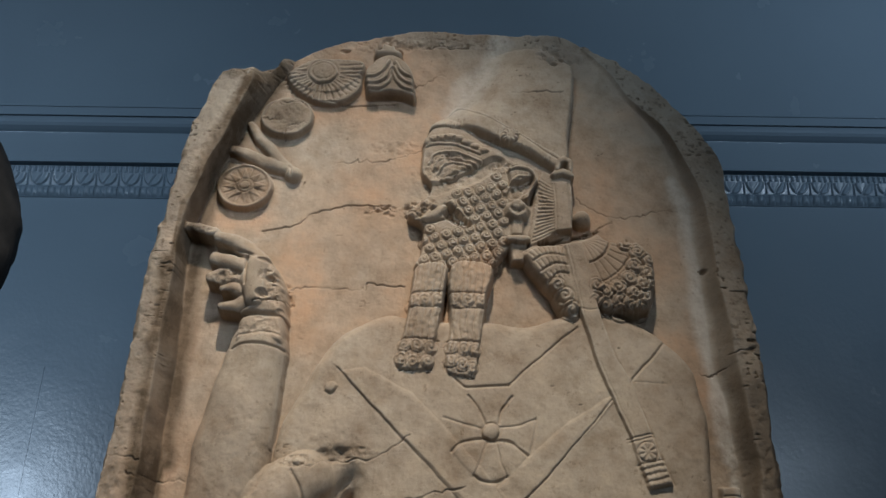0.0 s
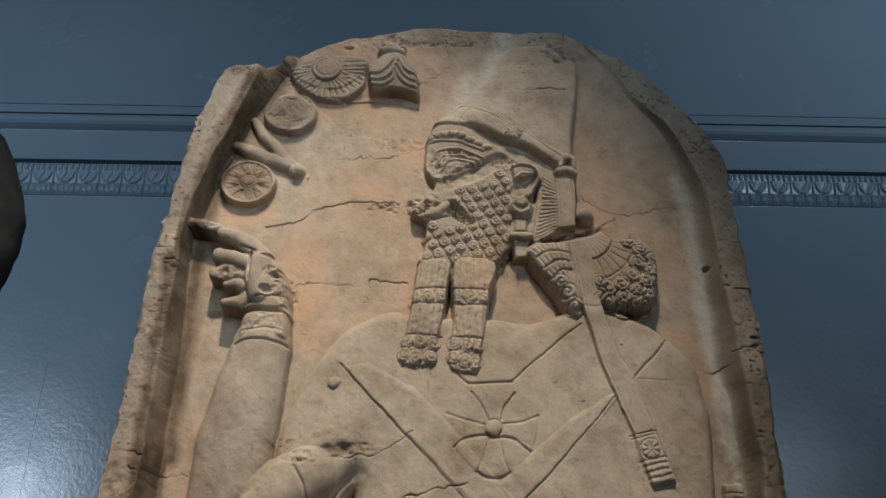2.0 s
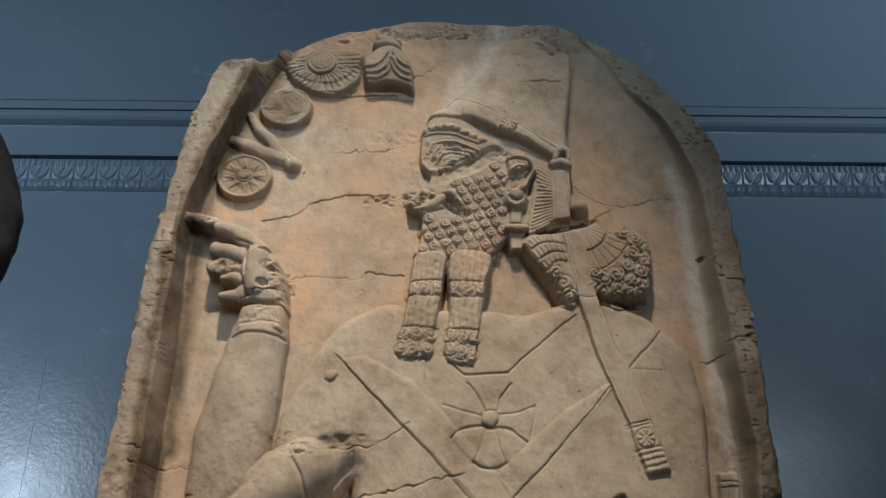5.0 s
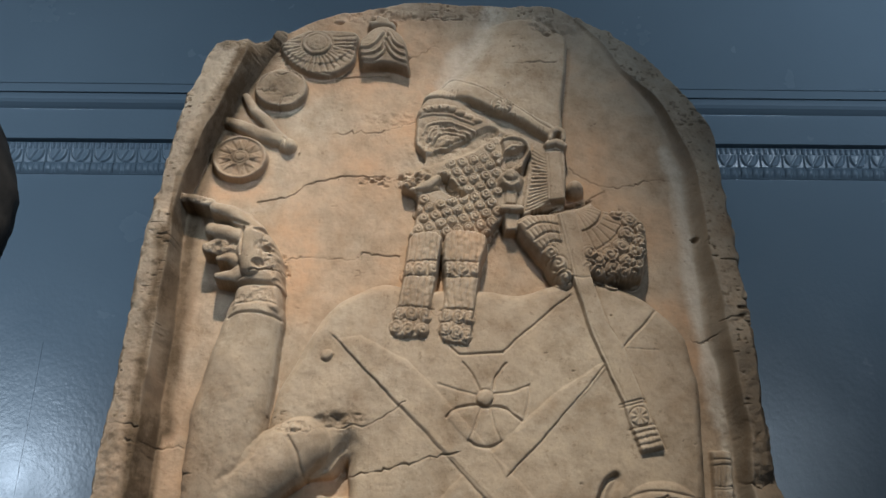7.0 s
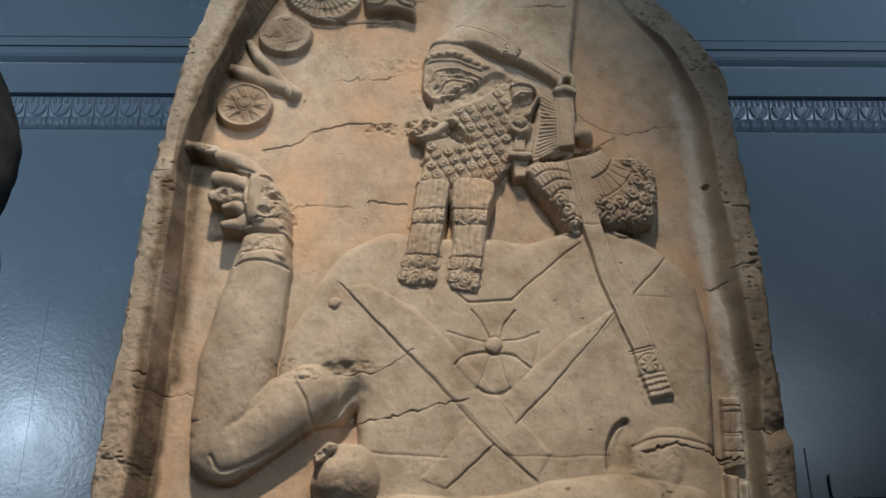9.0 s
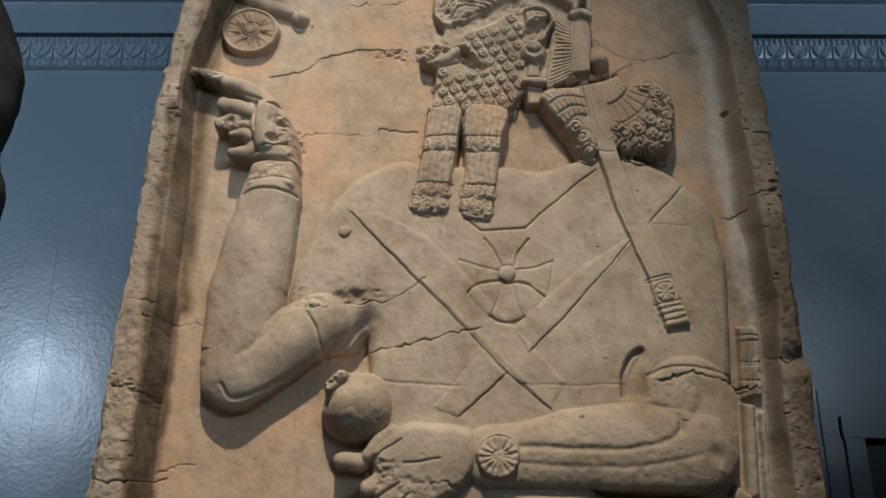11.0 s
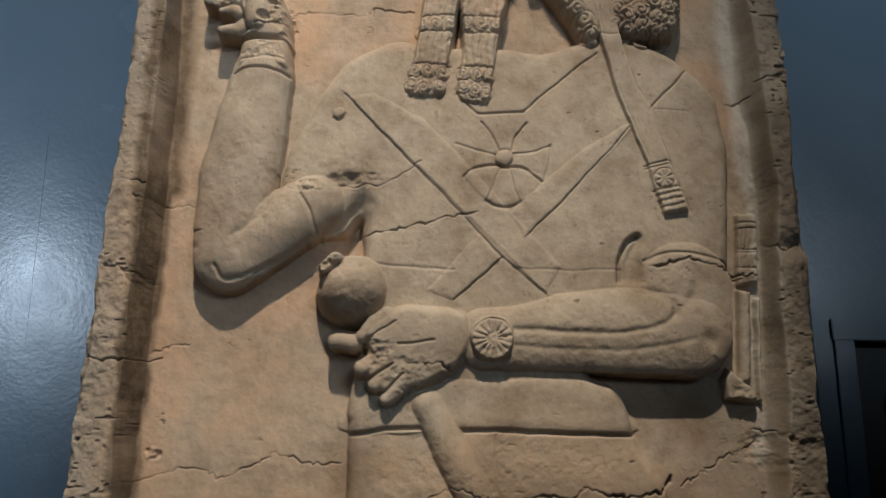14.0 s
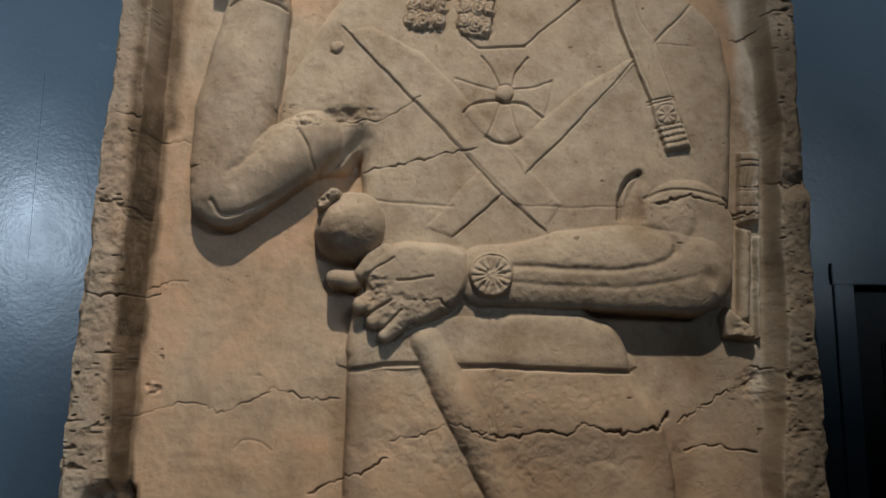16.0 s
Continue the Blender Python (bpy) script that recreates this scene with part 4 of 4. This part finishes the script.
# breaks, cracks, holes
ball([(393, 746)][0], 5, 5, -14, True)
for i, line in enumerate((
        [(-217, 710), (-176, 717), (-111, 713), (-99, 724), (-49, 719)], [(-258, 807), (-217, 817), (-176, 844), (-116, 854), (-64, 846)], [(-154, 927), (-111, 933), (-80, 934), (-47, 948), (-22, 954)],
        [(-37, 1070), (-14, 1087), (12, 1101)], [(119, 1044), (161, 1048), (202, 1051)], [(212, 870), (249, 843), (290, 837), (326, 847), (367, 851)],
        [(368, 586), (385, 588), (403, 595)], [(-114, 395), (-66, 401), (-23, 414), (35, 425)], [(-451, 458), (-419, 460), (-381, 455)], [(-395, 436), (-366, 433), (-330, 438)],
        [(-438, 236), (-395, 234), (-357, 240)], [(-373, 245), (-347, 254), (-323, 257)], [(-385, 89), (-342, 101), (-302, 108), (-274, 97), (-234, 113), (-207, 127), (-172, 116), (-126, 115)],
        [(-166, 3), (-127, 19), (-100, 27), (-71, 48)], [(-68, 65), (-21, 75), (6, 84), (46, 73)], [(282, 90), (310, 105), (346, 124), (386, 147)],
        [(291, 53), (322, 60), (380, 53)], [(374, 154), (408, 150), (441, 142)], [(402, 397), (422, 379), (444, 390)], [(-411, 353), (-391, 329), (-377, 318)],
        [(434, 615), (446, 618), (409, 609)], [(-20, 1152), (13, 1155), (34, 1156)], [(-245, 1031), (-213, 1034), (-69, 1039)], [(-189, 451), (-167, 447), (-146, 457), (-81, 463), (-38, 490)])):
    crack(line, (0.6, 0.85, 0.55)[i % 3], (4, 5, 3.5)[i % 3], 40 + i, 0.6)
crack([(52, 72), (72, 67), (112, 75), (145, 72), (166, 83), (206, 72), (253, 79), (273, 92)], 1.7, 9, 90, 0.9)
sink([(-148, 464), (-140, 471), (-124, 473), (-116, 466), (-124, 460), (-139, 458)], 5, 2.5)
erode([(-135, 465)][0], 32, 11, 4, 301, 14)
erode([(-159, 484)][0], 60, 26, 0.9, 302, 12)
erode([(-99, 470)][0], 45, 6, 2.5, 303, 12)
erode([(-186, 455)][0], 22, 8, 5, 304, 9)
erode([(-92, 848)][0], 34, 7, 4, 305, 6)
erode([(-67, 960)][0], 40, 18, 2, 306, 10)
erode([(209, 1143)][0], 60, 22, 5, 307, 14)
erode([(-71, 1158)][0], 90, 14, 5, 308, 14)
erode([(21, 898)][0], 60, 60, 2.4, 309, 12)
erode([(-26, 842)][0], 26, 18, 6, 310, 9)
erode([(131, 851)][0], 40, 60, 1.8, 311, 7)
erode([(73, 52)][0], 230, 28, 1.2, 312, 12)
erode([(428, 256)][0], 60, 320, 1.1, 313, 10)
erode([(-428, 318)][0], 50, 180, 1.6, 314, 12)
erode([(407, 134)][0], 60, 25, 4, 315, 12)
erode([(-240, 1007)][0], 34, 34, 2.2, 350, 14)
erode([(-182, 1068)][0], 50, 30, 1.6, 351, 12)
erode([(-78, 1065)][0], 36, 40, 1.4, 352, 12)
erode([(-294, 875)][0], 36, 36, 1.4, 353, 12)
# the hollow in the chest is coloured darker as well
blot(DIRT_SHADE, [(-130, 470)][0], 30, 12, 0.6)
erode((-250, 430), 60, 120, 0.7, 360, 7)
erode((160, 265), 170, 45, 0.6, 361, 7)
erode((-120, 316), 45, 45, 0.8, 362, 7)
erode((60, 30), 60, 120, 0.7, 363, 7)
for c in [(-107, 840), (-91, 844), (-78, 839), (-71, 835), (23, 1153), (308, 1162), (-152, 1146)]:
    ball(c, 6, 3, -3, True)
groove([(-255, 53), (-245, 63), (-224, 60), (-211, 50), (-208, 63)], 1.2, 1.2)
erode([(-360, 124)][0], 10, 8, 6, 340)
sink([(-415, -7), (-407, 5), (-392, 12), (-381, 5), (-377, -7), (-380, -74), (-409, -74)], 34, 3)
sink([(412, 381), (432, 393), (449, 391), (443, 374), (423, 377)], 12, 4)

# stains that the stone has, with some light and shade painted in among them
for c, ru_, rv_, s in zip([(-355, 379), (-359, 102), (-321, 49), (-214, 103), (-158, 50), (269, 52), (-61, 10), (-310, 213)], (50, 45, 90, 90, 60, 80, 60, 80), (120, 130, 90, 60, 60, 70, 40, 90), (0.6, 0.65, 0.5, 0.4, 0.4, 0.25, 0.35, 0.35)):
    blot(WARM, c, ru_, rv_, s, 50)
for c, ru_, rv_, s in zip([(-302, 825), (-359, 669), (-188, 645), (-69, 707), (79, 727), (268, 783), (-106, 799), (-353, 453), (-179, 751)], (70, 35, 40, 50, 50, 60, 90, 25, 70), (30, 130, 60, 50, 50, 110, 60, 60, 80), (0.7, 0.5, 0.5, 0.45, 0.5, 0.25, 0.35, 0.6, 0.3)):
    blot(WARM, c, ru_, rv_, s, 60)
band(PALE, [(97, 1153), (68, 1094), (26, 1021)], 22, 0.6, 70)
# right inner border: painted highlight strip, then the cool-lit slope in grey
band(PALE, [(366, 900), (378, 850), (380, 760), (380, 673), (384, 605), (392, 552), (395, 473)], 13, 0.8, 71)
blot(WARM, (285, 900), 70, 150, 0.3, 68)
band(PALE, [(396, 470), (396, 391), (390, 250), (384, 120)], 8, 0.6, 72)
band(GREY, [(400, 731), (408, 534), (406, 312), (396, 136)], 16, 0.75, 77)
# upper left slope: shade under the overhanging border, painted on
band(DIRT_SHADE, [(-258, 1092), (-283, 1042), (-303, 992), (-328, 928), (-350, 862)], 22, 1.0, 91)
blot(WARM, (-240, 200), 120, 170, 0.55, 92)
# lower bevel: its dirt, deepened in colour for the shade there
band(DIRT_SHADE, [(-381, 735), (-385, 537), (-384, 369), (-384, 173)], 14, 1.0, 78)
band(DIRT_SHADE, [(-401, 721), (-410, 527), (-416, 363), (-420, 172)], 30, 0.3, 79)
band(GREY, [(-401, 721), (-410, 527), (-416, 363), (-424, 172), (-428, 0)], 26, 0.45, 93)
# whole bevel again, dirt and painted shade in one band
band(DIRT_SHADE, [(-301, 1049), (-320, 971), (-341, 889), (-354, 802), (-358, 729), (-359, 651), (-359, 553), (-361, 462)], 15, 1.0, 80)
# symbols: brownish dirt, plus the lamp's falloff painted in as darkening
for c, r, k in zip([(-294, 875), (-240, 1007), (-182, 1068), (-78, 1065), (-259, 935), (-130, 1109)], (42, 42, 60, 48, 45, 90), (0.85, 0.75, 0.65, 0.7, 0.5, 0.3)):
    blot(DIRT_SHADE, c, r, r * 0.9, k, 88)
blot(WARM, [(-293, 872)][0], 50, 45, 0.5, 89)
# right border: olive-grey stone, also darkened in colour for the spotlight's falloff
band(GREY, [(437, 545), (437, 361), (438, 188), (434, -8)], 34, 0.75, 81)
band(DIRT_SHADE, [(437, 545), (437, 361), (438, 188), (434, -8)], 34, 0.62, 82)
band(WARM, [(-101, 78), (73, 119), (262, 80)], 60, 0.45, 83)
band(WARM, [(-152, -13), (72, -31), (339, -11)], 130, 0.6, 84)
band(WARM, [(-367, 511), (-369, 311), (-363, 116), (-324, -80)], 50, 0.6, 86)
band(DIRT_SHADE, [(46, 59), (167, 66), (275, 54), (279, -11)], 40, 0.5, 85)
band(DIRT_SHADE, [(-110, 130), (-112, 60), (-112, -40)], 26, 0.4, 94)
blot(DIRT_SHADE, (120, 20), 150, 60, 0.38, 95)
band(DIRT_SHADE, [(345, 175), (354, 80), (354, -44)], 60, 0.25, 87)
# more of the slope's cool light, painted as grey
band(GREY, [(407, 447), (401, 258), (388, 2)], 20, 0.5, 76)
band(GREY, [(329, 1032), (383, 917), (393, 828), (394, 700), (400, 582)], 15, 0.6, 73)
for c in [(322, 1080), (359, 1004), (206, 1124), (416, 713)]:
    blot(GREY, c, 60, 50, 0.3, 74)
blot(DIRT_SHADE, (-285, 400), 60, 120, 0.30, 96)
blot(DIRT_SHADE, (-200, 370), 90, 40, 0.35, 96)
blot(DIRT_SHADE, (180, 262), 150, 34, 0.30, 96)
blot(DIRT_SHADE, (290, 290), 60, 80, 0.30, 96)
blot(DIRT_SHADE, (-120, 300), 50, 40, 0.35, 96)
blot(DIRT_SHADE, (-20, 235), 80, 50, 0.35, 96)
blot(DIRT_SHADE, (50, 30), 40, 120, 0.35, 96)
blot(DIRT_SHADE, (250, 720), 70, 70, 0.30, 96)
blot(DIRT_SHADE, (60, 850), 90, 80, 0.25, 96)
blot(DIRT_SHADE, [(-323, 1064)][0], 22, 14, 0.7, 75)
band(DIRT_SHADE, [(-330, 1060), (-362, 970), (-384, 880), (-398, 800)], 26, 0.32, 97)
band(GREY, [(-330, 1060), (-362, 970), (-384, 880), (-398, 800), (-404, 700)], 26, 0.5, 98)

# the sunk field kept a redder crust than the carving
WARM[:] = np.maximum(WARM, np.clip(1 - H / 9, 0, 1) * (1 - ROUGH) * np.where((U > 330) & (V < 490), 0.2, 1.0) * np.clip(0.32 + 0.4 * fbm(U, V, 90, 181, 4), 0.1, 0.8))
# worn arrises, chisel marks and pits
rim = np.minimum(np.minimum(U - lu[:, None], ru[:, None] - U), np.where(V > KNEE, ztop - V, 1e3))
chip = np.clip(1 - rim / np.maximum(2.5, 7 + 6 * fbm(U, V, 40, 81, 4)), 0, 1)
H -= chip ** 1.5 * (13 + 9 * fbm(U, V, 26, 85, 3))
blur = H.copy()
blur[1:-1, 1:-1] = (H[1:-1, 1:-1] * 4 + H[:-2, 1:-1] + H[2:, 1:-1] + H[1:-1, :-2] + H[1:-1, 2:]) / 8
H = blur
grain = fbm(U, V, 9, 90, 3)
H += 0.36 * grain + 0.9 * fbm(U, V, 70, 95, 2)
H += ROUGH * (0.9 * fbm(U, V, 9, 101, 3) + 1.5 * fbm(U, V, 34, 105, 3))
pit = lattice(UW * 0.8 + 3 * lattice(U, V, 9, 113), VW * 1.25 - 300, 5.0, 111) + 0.55 * fbm(U, V, 30, 112, 2)
H -= np.clip(pit - (1.22 - 0.34 * ROUGH), 0, 0.35) * 5
slot = lattice(UW * 0.42, VW * 1.5 - 600, 4.5, 211) + 0.5 * fbm(U, V, 40, 212, 2)
slot = ROUGH * np.clip(slot - 0.82, 0, 0.4)
H -= slot * 9
# slots get a darker colour than the stone round them
DIRT_SHADE[:] = np.maximum(DIRT_SHADE, np.clip(slot * 3.2, 0, 0.9))
worn = np.clip(fbm(U, V, 120, 141, 3) - 0.15, 0, 1)
H -= worn * np.clip(fbm(U, V, 7, 151, 3), 0, 2) * 0.8
# pits get a darker colour too
DIRT_SHADE[:] = np.maximum(DIRT_SHADE, np.clip(pit - (1.24 - 0.40 * ROUGH), 0, 0.25) * 3)


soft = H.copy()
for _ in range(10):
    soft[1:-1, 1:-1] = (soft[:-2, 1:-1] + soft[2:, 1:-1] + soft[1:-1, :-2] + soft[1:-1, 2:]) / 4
patchy = fbm(U, V, 40, 161, 4)
GREY[:] = np.maximum(GREY, ROUGH * np.clip(0.22 + 0.3 * patchy, 0, 0.5))
DIRT_SHADE[:] = np.maximum(DIRT_SHADE, ROUGH * np.clip(fbm(U, V, 8, 171, 3) - 0.55, 0, 0.6) * 1.2)
# convex edges are paler: rubbed arrises, and their edge highlight put into the colour
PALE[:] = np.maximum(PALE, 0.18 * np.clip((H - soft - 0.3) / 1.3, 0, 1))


def stela():
    rows, cols = U.shape
    edge_u = 0.7 * fbm(U, V, 30, 121, 4)
    x, z, y = X0 + U / 1000, Z0 + V / 1000, FIELD - H / 1000
    x[:, 0] += edge_u[:, 0] / 1000
    x[:, -1] += edge_u[:, -1] / 1000
    co = np.stack([x, y, z], -1).reshape(-1, 3)
    idx = np.arange(rows * cols).reshape(rows, cols)
    quads = [np.stack([idx[:-1, :-1], idx[:-1, 1:], idx[1:, 1:], idx[1:, :-1]], -1).reshape(-1, 4)]
    loop = np.concatenate([idx[0, :-1], idx[:-1, -1], idx[-1, :0:-1], idx[:0:-1, 0]])
    layers = [co[loop].copy()]
    prev = rows * cols + np.arange(len(loop))
    base = rows * cols + len(loop)
    for k, depth in enumerate((0.06, 0.085, 0.12, 0.16, 0.20, 0.235)):
        ring = co[loop].copy()
        ring[:, 1] = depth
        swell = -0.004 + 0.004 * np.random.default_rng(200 + k).normal(0, 0.25, len(loop)) + 0.004 * np.sin(np.arange(len(loop)) / 37 + k)
        ring[:, 0] += np.sign(ring[:, 0] - X0) * swell - (ring[:, 0] - X0) * 0.03 * (depth > 0.2)
        layers.append(ring)
        here = base + np.arange(len(loop))
        base += len(loop)
        quads.append(np.stack([prev, here, np.roll(here, -1), np.roll(prev, -1)], -1))
        prev = here
    back = co[loop].mean(0)
    back[1] = 0.235
    co = np.vstack([co] + layers + [back[None]])
    quads = np.vstack(quads)
    tris = np.stack([prev, np.full(len(prev), base), np.roll(prev, -1)], -1)
    me = bpy.data.meshes.new("stela")
    me.vertices.add(len(co))
    me.vertices.foreach_set("co", co.ravel())
    n4, n3 = len(quads), len(tris)
    me.loops.add(n4 * 4 + n3 * 3)
    me.loops.foreach_set("vertex_index", np.concatenate([quads.ravel(), tris.ravel()]).astype(np.int32))
    me.polygons.add(n4 + n3)
    me.polygons.foreach_set("loop_start", np.concatenate([np.arange(n4) * 4, n4 * 4 + np.arange(n3) * 3]).astype(np.int32))
    me.update(calc_edges=True)
    me.validate()
    me.polygons.foreach_set("use_smooth", np.ones(len(me.polygons), bool))
    for name, layer in (("warm", WARM), ("grey", GREY), ("pale", PALE), ("dirt_shade", DIRT_SHADE)):
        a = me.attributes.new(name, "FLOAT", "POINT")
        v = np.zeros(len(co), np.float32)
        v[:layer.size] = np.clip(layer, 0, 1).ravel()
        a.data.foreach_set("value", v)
    me.materials.append(STONE)
    return new("stela", me)


tagged(stela(), "tall round-topped limestone stela carved in relief, cracked and stained", "stela")
PL = (X0 - 0.56, -0.12), (X0 + 0.56, 0.36)
plinth = tagged(new("plinth"), "grey painted museum plinth under the stela", "plinth")
part("body", block((PL[0][0], PL[0][1], 0.0), (PL[1][0], PL[1][1], 0.66), 0.006), PLINTH, plinth)
part("top_slab", block((PL[0][0] - 0.015, PL[0][1] - 0.015, 0.66), (PL[1][0] + 0.015, PL[1][1] + 0.015, 0.70), 0.004), PLINTH, plinth)
